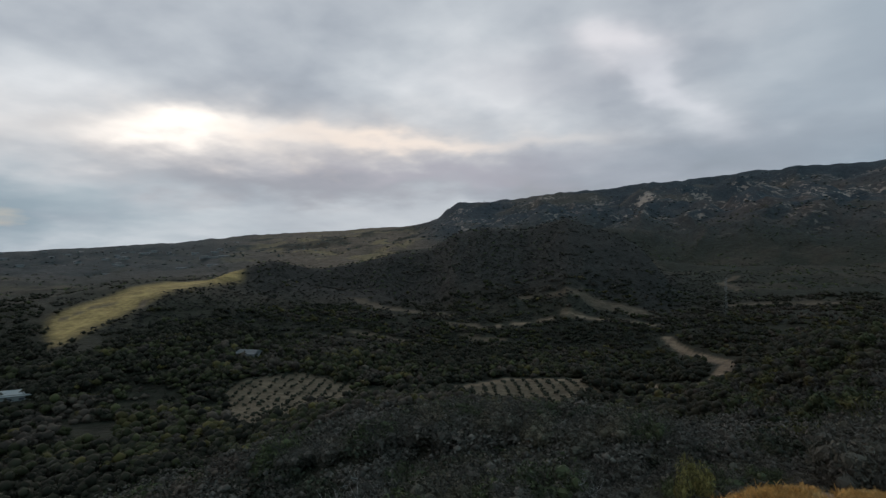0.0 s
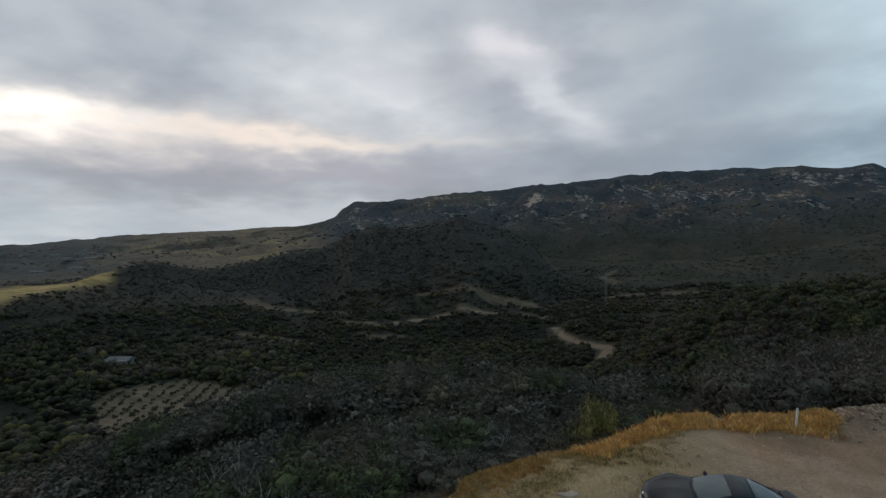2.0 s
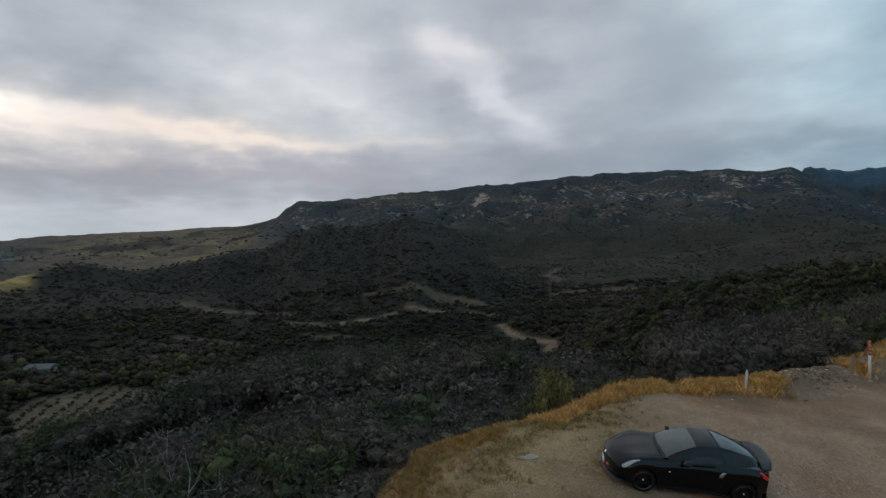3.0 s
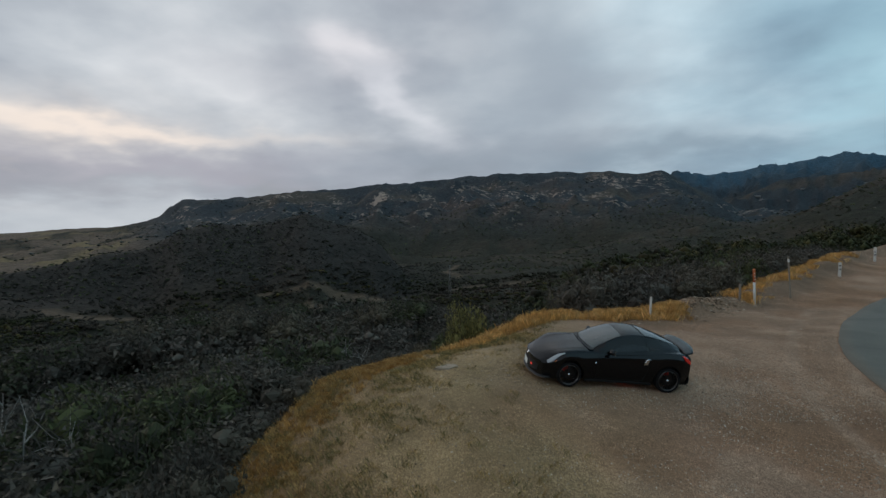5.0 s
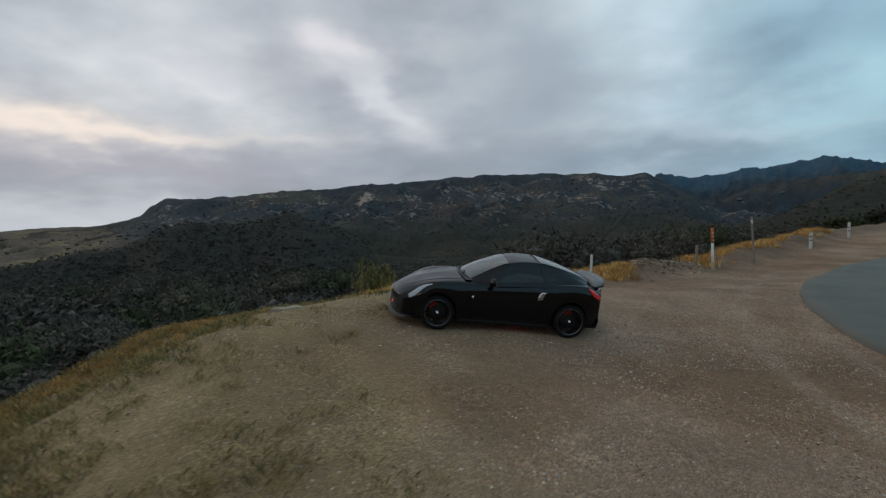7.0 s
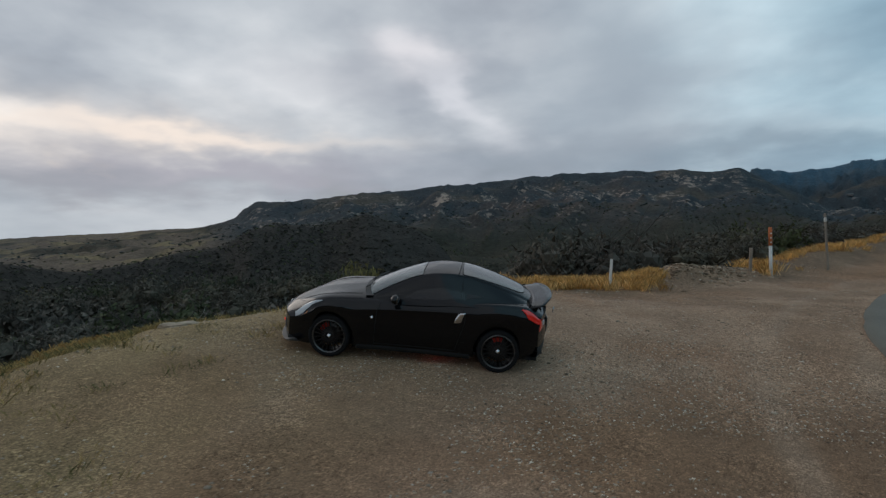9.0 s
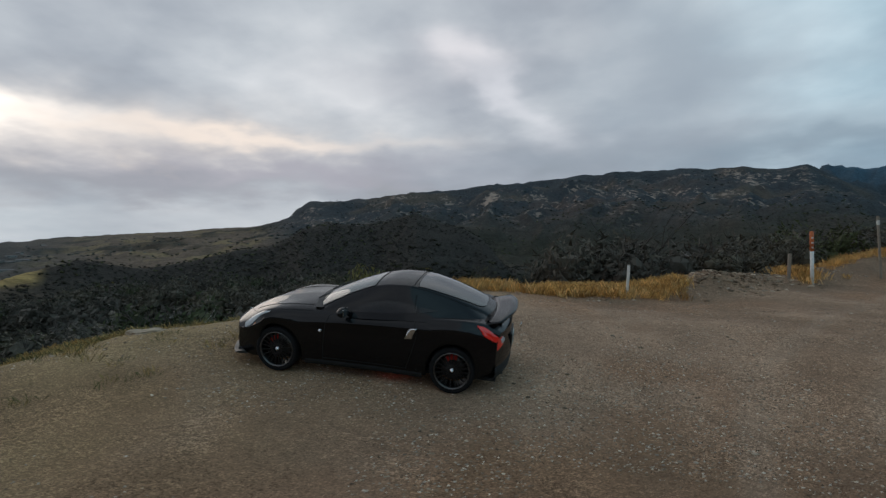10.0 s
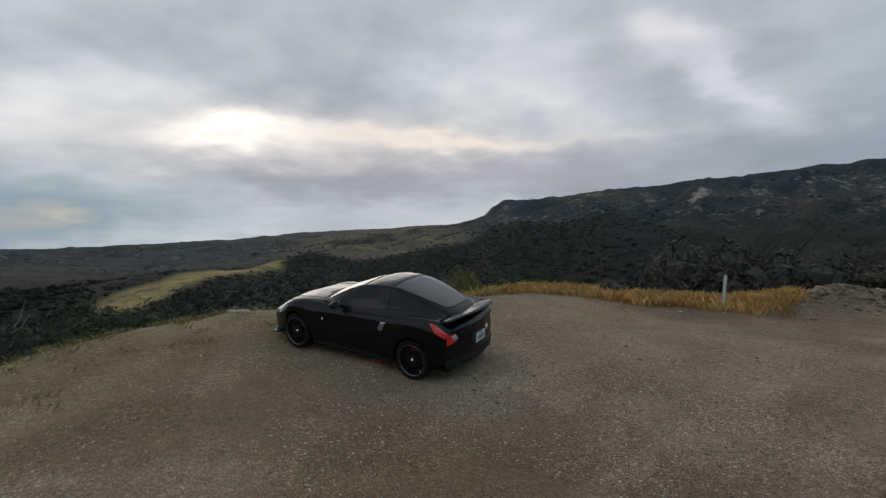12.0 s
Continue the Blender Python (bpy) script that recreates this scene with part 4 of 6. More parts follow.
    both("side_reflector", body_at, [(-1.90, 0.405), (-1.80, 0.43)], [(-1.90, 0.44), (-1.79, 0.46)], MAT["lamp_amber"], car, "amber side reflector", 8, 4, 0.010)
    both("tail_lamp", body_at, [(1.62, 0.505), (1.78, 0.44), (1.90, 0.36), (2.12, 0.33)], [(1.60, 0.525), (1.82, 0.535), (1.98, 0.52), (2.12, 0.50)], MAT["lamp_red"], car, "red boomerang tail lamp", 22, 8, 0.006, 0.012)

    def tail_patch(name, side, corners, mat, label, off=0.012):
        """A panel on the bowed tail; corners are (y, z) from the inner low one round."""
        v = []
        for i in range(9):
            for j in range(5):
                s, t = i / 8, j / 4
                y = (corners[0][0] * (1 - s) + corners[1][0] * s) * (1 - t) + (corners[3][0] * (1 - s) + corners[2][0] * s) * t
                z = (corners[0][1] * (1 - s) + corners[1][1] * s) * (1 - t) + (corners[3][1] * (1 - s) + corners[2][1] * s) * t
                edge = off if 0 < i < 8 and 0 < j < 4 else 0.004
                bow = 1 - min(1.0, y / 0.80) ** 2
                v.append((2.12 + float(sweep_back(np.array(2.12), np.array(y))) + (lean(z) + 0.012) * bow + edge, side * y, z))
        part_mesh(name, outward(mesh_of(name, v, grid_faces(9, 5), mat)), car, label)

    for side in (1, -1):
        tail_patch("lamp_return", side, [(0.60, 0.67), (0.80, 0.625), (0.80, 0.785), (0.66, 0.79)], MAT["lamp_red"], "red lamp lens on the tail panel")
        tail_patch("reverse_lamp", side, [(0.575, 0.70), (0.68, 0.68), (0.73, 0.765), (0.64, 0.785)], MAT["lamp_clear"], "clear reversing lamp", 0.028)
    # door handle, fender badge, mirrors
    for side in (1, -1):
        v, f = ruled(body_at, [(0.60, s_at_z(0.6, 0.675)), (0.70, s_at_z(0.7, 0.69))], [(0.68, s_at_z(0.68, 0.825)), (0.77, s_at_z(0.77, 0.83))], 7, 9, 0.012, side, 0.014)
        part_mesh("door_handle", mesh_of("door_handle", v, f, MAT["chrome"]), car, "upright satin-silver door handle")
        p = body_at(-0.63, s_at_z(-0.63, 0.655), side, 0.004)
        v, f = lathe([(0.0, -0.006), (0.020, -0.006), (0.024, 0.0), (0.020, 0.004), (0.0, 0.004)], 20)
        part_mesh("fender_badge", mesh_of("fender_badge", v, f, MAT["chrome"]), car, "small round silver badge", Matrix.Translation((p[0], p[1] + side * 0.004, p[2])) @ pose(0, 0, 0, 0, 0, 0 if side < 0 else 180))
        bm = bmesh.new()
        bmesh.ops.create_uvsphere(bm, u_segments=20, v_segments=12, radius=1.0)
        bmesh.ops.scale(bm, vec=(0.075, 0.11, 0.068), verts=bm.verts)
        for q in bm.verts:
            if q.co.x > 0.03:
                q.co.x = 0.03
        mirror = part("mirror", bm, MAT["paint"], car, "black door mirror on a short arm", pose(-0.27, side * 0.955, 0.965), True)
        part_mesh("mirror_arm", mesh_of("mirror_arm", *tube([(0.0, -side * 0.17, -0.045), (0, -side * 0.07, -0.05)], [0.03, 0.025], 8), MAT["trim"]), mirror)
        gl = box_bm(0.004, 0.17, 0.10, 0.0, (0.032, 0, 0))
        part("mirror_glass", gl, MAT["chrome"], mirror)
        # sill skirt
        v = []
        for x in np.linspace(-0.86, 0.86, 24):
            w = float(width(x))
            v += [(x, side * (w - 0.05), 0.24), (x, side * (w - 0.022), 0.215), (x, side * (w - 0.03), 0.165), (x, side * (w - 0.10), 0.15)]
        part_mesh("side_skirt", mesh_of("side_skirt", v, grid_faces(24, 4, flip=side > 0), MAT["seam"]), car, "black side skirt")
    # nose: grille mouth, splitter, badge
    # closed panel, the shade of the grille mouth put into its near-black colour
    v = []
    for k in np.linspace(-1, 1, 25):
        w = 0.60 * k
        x = -2.166 + 0.31 * abs(w / 0.9) ** 2.4 + 0.02 * k * k
        lowz, highz = 0.245 + 0.05 * abs(k) ** 3, 0.475 - 0.05 * abs(k) ** 2.5
        for t in np.linspace(0, 1, 5):
            v.append((x + 0.012 * (t - 0.5), w, lowz + (highz - lowz) * t))
    part_mesh("grille", mesh_of("grille", v, grid_faces(25, 5), MAT["seam"]), car, "near-black panel standing for the shaded grille mouth")
    for z in (0.30, 0.35, 0.40):
        pts = [(-2.172 + 0.31 * abs(0.52 * k / 0.9) ** 2.4 + 0.02 * k * k, 0.52 * k, z) for k in np.linspace(-1, 1, 15)]
        part_mesh("grille_bar", mesh_of("grille_bar", *tube(pts, [0.008] * 15, 6), MAT["trim"]), car)
    v, f = [], []
    for k in np.linspace(-1, 1, 41):
        y = 0.90 * k
        x0 = -2.20 + 0.31 * abs(k) ** 2.4
        for dx, z in ((0.18, 0.175), (0.0, 0.168), (-0.012, 0.176), (0.0, 0.186), (0.14, 0.205)):
            v.append((x0 + dx, y, z + 0.035 * smooth(0.8, 1.0, abs(k))))
    part_mesh("front_splitter", mesh_of("front_splitter", v, grid_faces(41, 5, flip=True), plain("splitter_grey", (0.028, 0.028, 0.030), 0.55)), car, "dark grey front splitter lip")
    badge = lathe([(0.0, -0.006), (0.045, -0.006), (0.052, 0.0), (0.045, 0.004), (0.0, 0.004)], 28)
    part_mesh("nose_badge", mesh_of("nose_badge", *badge, MAT["chrome"]), car, "plain round silver badge", pose(-2.165, 0, 0.545, 0, 0, -90) @ pose(0, 0, 0, -25, 0, 0))
    part("front_plate", box_bm(0.008, 0.30, 0.15, 0.003, (-2.195, 0.02, 0.33)), MAT["plate"], car, "white front plate")
    led = box_bm(0.02, 0.10, 0.025, 0.004, (-2.135, -0.34, 0.36))
    part("grille_light", led, MAT["led_red"], car, "small glowing red grille light")
    glow = box_bm(0.30, 0.03, 0.012, 0.003, (0.35, -0.60, 0.172))
    part("underbody_light", glow, MAT["led_red"], car, "red glowing light strip under the sill")
    # tail: spoiler, plate, badge, diffuser, exhausts
    v = []
    n = 33
    for i in range(n):
        k = 2 * i / (n - 1) - 1
        y = 0.745 * k
        xr = 2.20 - 0.20 * abs(k) ** 2.6
        xf = 1.74 - 0.08 * abs(k) ** 2
        droop = 0.05 * abs(k) ** 4
        for dx, dz in ((0.0, 0.0), (0.35, 0.016), (0.75, 0.040), (1.0, 0.066), (1.0, 0.042), (0.6, 0.010), (0.25, -0.016)):
            v.append((xf + (xr - xf) * dx, y, 0.995 + dz - droop))
    f = grid_faces(n, 7, wrap=True) + [tuple(range(7)), tuple((n - 1) * 7 + q for q in range(7))[::-1]]
    spoiler = part_mesh("spoiler", mesh_of("spoiler", v, f, MAT["paint"]), car, "black rear wing on two side stands")
    # near-black stands also fill in the shaded gap under the wing ends
    for side in (1, -1):
        v = []
        for z, x0, x1, y in ((0.82, 1.62, 1.86, 0.68), (0.88, 1.66, 1.86, 0.69), (0.93, 1.68, 1.88, 0.70), (0.975, 1.72, 1.92, 0.70)):
            v += [(x0, side * (y - 0.03), z), (x0, side * (y + 0.02), z), (x1, side * (y + 0.01), z), (x1, side * (y - 0.04), z)]
        part_mesh("spoiler_stand", mesh_of("spoiler_stand", v, grid_faces(4, 4, flip=side < 0, wrap=True), MAT["seam"]), spoiler, "dark stand filling the shaded gap under the wing")
    part("plate_recess", box_bm(0.03, 0.56, 0.22, 0.02, (2.142, 0, 0.60)), MAT["trim"], car)
    plate = part("rear_plate", box_bm(0.012, 0.31, 0.155, 0.004, (2.166, 0.0, 0.60)), MAT["plate"], car, "white rear plate with dark bars")
    for k in range(6):
        part("plate_bar", box_bm(0.004, 0.016, 0.058, 0.0, (2.174, -0.095 + 0.038 * k, 0.592)), MAT["ink"], plate)
    part("plate_band", box_bm(0.004, 0.12, 0.012, 0.0, (2.174, 0, 0.655)), MAT["ink"], plate)
    part_mesh("tail_badge", mesh_of("tail_badge", *badge, MAT["chrome"]), car, "plain round silver badge", pose(2.146, 0, 0.765, 0, 0, 90))
    for k in range(4):
        part("tail_letter", box_bm(0.006, 0.035, 0.03, 0.003, (2.060 + 0.010 * k, -0.50 + 0.045 * k, 0.725)), MAT["chrome"], car, "silver lettering bar")
    v = []
    for k in np.linspace(-1, 1, 31):
        y = 0.83 * k
        x0 = 2.135 - 0.21 * abs(k) ** 2.4
        for dx, z in ((0.0, 0.40), (0.015, 0.34), (0.0, 0.26), (-0.14, 0.21)):
            v.append((x0 + dx, y, z))
    part_mesh("diffuser", mesh_of("diffuser", v, grid_faces(31, 4), MAT["liner"]), car, "matt black lower rear valance")
    for y in (-0.56, 0.56):
        ex = lathe([(0.040, -0.06), (0.044, -0.06), (0.044, 0.07), (0.040, 0.07)], 24)
        part_mesh("exhaust_tip", mesh_of("exhaust_tip", *ex, MAT["disc"]), car, "round steel exhaust tip", pose(1.88, y, 0.27, 0, 0, -90))
        part_mesh("exhaust_bore", mesh_of("exhaust_bore", *lathe([(0.0, 0.02), (0.039, 0.02), (0.039, 0.03), (0.0, 0.03)], 20), MAT["seam"]), car, m=pose(1.88, y, 0.27, 0, 0, -90))
    shorten_tail(car)
    build_wheels(car)
    return car


def stand_pose(x, y, turn, half, track):
    """Where four wheels touch the ground round a place."""
    c, s = math.cos(radians(turn)), math.sin(radians(turn))

    def g(u, v):
        px, py = x + c * u - s * v, y + s * u + c * v
        return Vector((px, py, float(height(np.array([px]), np.array([py]))[0])))

    f, b = (g(-half, -track) + g(-half, track)) / 2, (g(half, -track) + g(half, track)) / 2
    lft, rgt = (g(-half, -track) + g(half, -track)) / 2, (g(-half, track) + g(half, track)) / 2
    ax = (b - f).normalized()
    ay = (rgt - lft).normalized()
    az = ax.cross(ay).normalized()
    ay = az.cross(ax)
    m = Matrix((ax, ay, az)).transposed().to_4x4()
    m.translation = (f + b) / 2
    return m


car = build_car(stand_pose(0.0, 0.0, 0.0, 1.275, 0.79))


# ---- road ----
def asphalt():
    m, n, b = material("worn_asphalt")
    pos = n.add("ShaderNodeNewGeometry").outputs["Position"]
    grit = n.noise(pos, 60.0, 5.0, 0.7)
    wear = n.noise(pos, 0.5, 5.0, 0.6, 0.5)
    f = n.math("ADD", n.math("MULTIPLY", grit, 0.5), n.math("MULTIPLY", wear, 0.5))
    n.put(b.inputs["Base Color"], n.ramp(f, [(0.35, (0.085, 0.083, 0.068)), (0.5, (0.118, 0.115, 0.094)), (0.65, (0.155, 0.150, 0.124))]))
    b.inputs["Roughness"].default_value = 0.85
    n.put(b.inputs["Normal"], n.add("ShaderNodeBump", inputs={"Height": grit, "Strength": 0.4, "Distance": 0.01}).outputs[0])
    return m


def build_road():
    pts = [Vector((a, b, 0)) for a, b in ROAD]
    fine = []
    for i in range(len(pts) - 1):
        p0, p1, p2, p3 = pts[max(i - 1, 0)], pts[i], pts[i + 1], pts[min(i + 2, len(pts) - 1)]
        k = max(4, int((p2 - p1).length / 0.5))
        for t in np.linspace(0, 1, k, endpoint=False):
            fine.append(0.5 * (2 * p1 + (p2 - p0) * t + (2 * p0 - 5 * p1 + 4 * p2 - p3) * t * t + (3 * p1 - p0 - 3 * p2 + p3) * t ** 3))
    across = [0.0, 0.03, 0.5, 1.5, 3.0, 5.0, 7.0, 8.6]
    X, Y = [], []
    for i, p in enumerate(fine):
        d = (fine[min(i + 1, len(fine) - 1)] - fine[max(i - 1, 0)]).normalized()
        nrm = Vector((d.y, -d.x, 0))
        ragged = 0.10 * (noise.noise(Vector((i * 0.21, 3.0, 0))) + 0.6 * noise.noise(Vector((i * 0.9, 9.0, 0))))
        for a in across:
            q = p + nrm * (a + (ragged if a < 0.4 else 0))
            X.append(q.x), Y.append(q.y)
    Z = shelf(np.array(X), np.array(Y))
    Z = Z + (fbm(np.array(X) / 6, np.array(Y) / 6, 2, 5) - 0.5) * 0.18 + 0.075
    m = len(across)
    verts = [(x, y, z - (0.12 if i % m == 0 else 0)) for i, (x, y, z) in enumerate(zip(X, Y, Z))]
    me = mesh_of("road", verts, grid_faces(len(fine), m, flip=True), asphalt())
    return tagged(new("road", me), "grey worn asphalt road curving past the turnout", "road", kind="structure")


build_road()

# ---- foliage ----
rng = np.random.default_rng(5)


def leaf_material(name, colour, spread=0.5):
    m, n, b = material(name)
    geo = n.add("ShaderNodeNewGeometry").outputs["Random Per Island"]
    per = n.add("ShaderNodeObjectInfo").outputs["Random"]
    lo, hi = tuple(c * (1 - spread) for c in colour), tuple(c * (1 + spread) for c in colour)
    c = n.ramp(geo, [(0.0, lo), (0.6, colour), (1.0, hi)])
    tone = n.ramp(per, [(0.0, (0.72, 0.70, 0.70)), (0.5, 1.0), (1.0, (1.25, 1.2, 1.0))])
    n.put(b.inputs["Base Color"], n.mix(1.0, c, tone, "MULTIPLY"))
    b.inputs["Roughness"].default_value = 0.75
    b.inputs["Specular IOR Level"].default_value = 0.2
    return m


def tinted_leaves():
    """Leaves whose colour comes plant by plant from the mesh."""
    m, n, b = material("scrub_leaves")
    tint = n.add("ShaderNodeVertexColor", layer_name="tint").outputs[0]
    geo = n.add("ShaderNodeNewGeometry").outputs["Random Per Island"]
    n.put(b.inputs["Base Color"], n.mix(1.0, tint, n.ramp(geo, [(0.0, 0.55), (0.6, 1.0), (1.0, 1.55)]), "MULTIPLY"))
    b.inputs["Roughness"].default_value = 0.8
    b.inputs["Specular IOR Level"].default_value = 0.15
    return m


MAT["scrub"] = tinted_leaves()
MAT["sage"] = leaf_material("grey_sage_leaves", (0.078, 0.069, 0.055), 0.35)
MAT["oak"] = leaf_material("dark_green_leaves", (0.054, 0.062, 0.028))
MAT["olive"] = leaf_material("yellow_green_leaves", (0.16, 0.145, 0.055))
MAT["twig"] = plain("grey_twigs", (0.055, 0.047, 0.040), 0.9, grain=0.4, scale=30)
MAT["dead"] = plain("bleached_twigs", (0.26, 0.235, 0.21), 0.9, grain=0.3, scale=30)
MAT["straw"] = leaf_material("dry_straw", (0.50, 0.31, 0.10), 0.45)


def lobes_of(count, r):
    """Centres and radii of the uneven lobes of a crown of unit size."""
    return np.stack([r.uniform(-0.6, 0.6, count), r.uniform(-0.6, 0.6, count), r.uniform(0.3, 0.8, count)], 1), r.uniform(0.28, 0.5, count)


def lobed_points(count, cen, rad, r, inner=0.45):
    """Points near the surface of the lobes, and their outward directions."""
    k = r.integers(0, len(cen), count)
    d = r.normal(size=(count, 3))
    d /= np.linalg.norm(d, axis=1)[:, None]
    p = cen[k] + d * (rad[k] * r.uniform(inner, 1.08, count) ** 0.6)[:, None] * np.array([1, 1, 0.8])
    p[:, 2] = np.abs(p[:, 2])
    return p, d


def leaf_tris(p, d, size, r, longer=1.8):
    """A small pointed leaf at every point, facing roughly outwards."""
    n = len(p)
    nrm = d + r.normal(size=(n, 3)) * 0.6
    nrm /= np.linalg.norm(nrm, axis=1)[:, None]
    a = np.cross(nrm, r.normal(size=(n, 3)))
    a /= np.linalg.norm(a, axis=1)[:, None] + 1e-9
    b = np.cross(nrm, a)
    s = (size * r.uniform(0.6, 1.4, n))[:, None]
    v = np.stack([p - a * s * 0.5, p + a * s * 0.5, p + b * s * longer], 1)
    return v.reshape(-1, 3), np.arange(3 * n).reshape(n, 3)


def ico():
    bm = bmesh.new()
    bmesh.ops.create_icosphere(bm, subdivisions=1, radius=1.0)
    v = np.array([q.co[:] for q in bm.verts])
    f = np.array([[q.index for q in p.verts] for p in bm.faces])
    bm.free()
    return v, f


ICO = ico()
OCTA = (np.array([(1, 0, 0), (0, 1, 0), (-1, 0, 0), (0, -1, 0), (0, 0, 1), (0, 0, -1)], float),
        np.array([(0, 1, 4), (1, 2, 4), (2, 3, 4), (3, 0, 4), (1, 0, 5), (2, 1, 5), (3, 2, 5), (0, 3, 5)]))


def lobe_cores(cen, rad, r, fill, ball=ICO):
    """Rough dark hearts of the lobes, so that no light shows through."""
    vs, fs, n = [], [], 0
    for c, q in zip(cen, rad):
        k = 1 + r.normal(0, 0.16, (len(ball[0]), 1))
        vs.append(c + ball[0] * k * q * fill * np.array([1, 1, 0.8]))
        fs.append(ball[1] + n)
        n += len(ball[0])
    v = np.concatenate(vs)
    v[:, 2] = np.maximum(v[:, 2], -0.1)
    return v, np.concatenate(fs)


def crown(seed, lobes, leaves, size, fill=0.7, longer=1.8, ball=ICO):
    r = np.random.default_rng(seed)
    cen, rad = lobes_of(lobes, r)
    p, d = lobed_points(leaves, cen, rad, r, 0.45 if fill < 0.8 else 0.8)
    v1, f1 = leaf_tris(p, d, size, r, longer)
    if fill == 0:
        return v1, f1
    v2, f2 = lobe_cores(cen, rad, r, fill, ball)
    return np.concatenate([v1, v2]), np.concatenate([f1, f2 + len(v1)])


def bush(name, seed, mat, twig, leaves=900, size=0.055, wide=1.0, tall=0.8, bare=0.0, heart=0.45):
    """A shrub: forked stems under an uneven crown of small leaves."""
    r = np.random.default_rng(seed)
    ob = new(name)
    v, f = crown(seed, 12, leaves, size, heart, 2.6)
    part_mesh("crown", mesh_of("crown", v * np.array([wide, wide, tall]), f.tolist(), mat, False), ob)
    meshes = []
    for k in range(9):
        a = r.uniform(0, 2 * math.pi)
        tip = np.array([math.cos(a) * wide * r.uniform(0.3, 0.85), math.sin(a) * wide * r.uniform(0.3, 0.85), tall * r.uniform(0.7, 1.15 + bare)])
        mid = tip * np.array([0.45, 0.45, 0.55]) + r.normal(size=3) * 0.06
        meshes.append(tube([(0, 0, -0.25), tuple(mid), tuple(tip)], [0.018, 0.011, 0.004], 3))
        for q in range(4):
            s = mid + (tip - mid) * r.uniform(0.1, 0.8)
            e = s + np.array([r.normal() * 0.25, r.normal() * 0.25, r.uniform(0.08, 0.35)]) * wide
            meshes.append(tube([tuple(s), tuple((s + e) / 2 + r.normal(size=3) * 0.03), tuple(e)], [0.006, 0.004, 0.002], 3))
    part_mesh("wood", mesh_of("wood", *join(*meshes), twig, False), ob)
    return ob


def drop(ob, x, y, scale, turn, sink=0.0):
    z = float(height(np.array([x]), np.array([y]))[0]) - sink
    return Matrix.Translation((x, y, z)) @ Matrix.Rotation(turn, 4, "Z") @ Matrix.Diagonal((scale[0], scale[1], scale[2], 1))


def place_copy(ob, m):
    made = copy_thing(ob, Matrix.Identity(4))
    made.matrix_basis = m
    return made


def near_brush():
    """The shrubs that hang on the slope below the rim."""
    kinds = [bush("sage_bush", 1, MAT["sage"], MAT["twig"], 2100, 0.038), bush("sage_bush", 2, MAT["sage"], MAT["twig"], 2000, 0.038, 1.1, 0.8), bush("sage_bush", 3, MAT["sage"], MAT["dead"], 1200, 0.030, 1.0, 0.85, 0.05),
             bush("green_bush", 4, MAT["oak"], MAT["twig"], 2000, 0.040, 1.0, 0.95)]
    labels = ["grey-green sage bush on the slope below the rim", "low grey-brown sage bush on the slope", "thin sage bush with bleached bare twigs", "dark green leafy bush on the slope"]
    for ob, lab in zip(kinds, labels):
        tagged(ob, lab, "bush", "bushes below the turnout")
    r = np.random.default_rng(21)
    spots = []

    def free(x, y, gap):
        return all((x - a) ** 2 + (y - b) ** 2 > gap * gap for a, b in spots)

    tries = 0
    while len(spots) < 190 and tries < 12000:
        tries += 1
        if r.random() < 0.72:
            x, y = r.uniform(-26, 3), r.uniform(-9, 22)
        else:
            x, y = r.uniform(1, 36), r.uniform(9, 42)
        d = float(rim_distance(np.array(x), np.array(y)))
        lim = 13 if x < 2 else 9
        if not 0.9 < d < lim or (y - x * 0.1 < -9):
            continue
        if not free(x, y, 0.95 + 0.06 * d):
            continue
        spots.append((x, y))
        k = int(r.choice(4, p=[0.46, 0.34, 0.03, 0.17]))
        g = float(height(np.array([x]), np.array([y]))[0])
        if x > 3.5:
            top = 1.5 + 1.5 * r.random() + 0.02 * x
        elif x > -4.5:
            top = -0.1 + 0.3 * r.random()
        else:
            top = -0.55 + 0.04 * (y + 4) + r.uniform(-0.6, 0.3)
        top -= 0.16 * max(0.0, d - 6)
        tall = max(0.55 + 0.3 * r.random(), top - g)
        s = (0.45 + 0.42 * tall) * r.uniform(0.85, 1.2)
        place_copy(kinds[k], drop(None, x, y, (s * 1.25, s * 1.25, tall), r.uniform(0, 6.28), 0.1))
    # tall brush along the crest of the spur
    crest = np.array([(-30, 10, -3.0), (-22, 14, -0.3), (-16, 16, 0.8), (-10, 17.5, 1.0), (-4, 17, 0.7)])
    for i in range(70):
        u = 4 * (i + r.random()) / 70
        j = min(3, int(u))
        x, y, top = crest[j] + (crest[j + 1] - crest[j]) * (u - j) + np.array([r.normal(0, 1.1), r.normal(0, 1.1), r.uniform(-0.7, 0.1)])
        tall = float(np.clip(top - height(np.array([x]), np.array([y]))[0], 1.4, 4.2))
        place_copy(kinds[int(r.choice(4, p=[0.5, 0.4, 0.0, 0.1]))], drop(None, x, y, (1.1 + 0.3 * tall, 1.1 + 0.3 * tall, tall), r.uniform(0, 6.28), 0.1))
    # shrubs leaning over the rim
    for i in range(14):
        y = -9 + 7 * (i + r.random()) / 14
        x = float(np.interp(y, [-14, -8, -4, -1], [-4.5, -7.4, -9.0, -9.0])) - r.uniform(0.5, 1.3)
        tall = -0.35 + r.uniform(-0.35, 0.35) - float(height(np.array([x]), np.array([y]))[0])
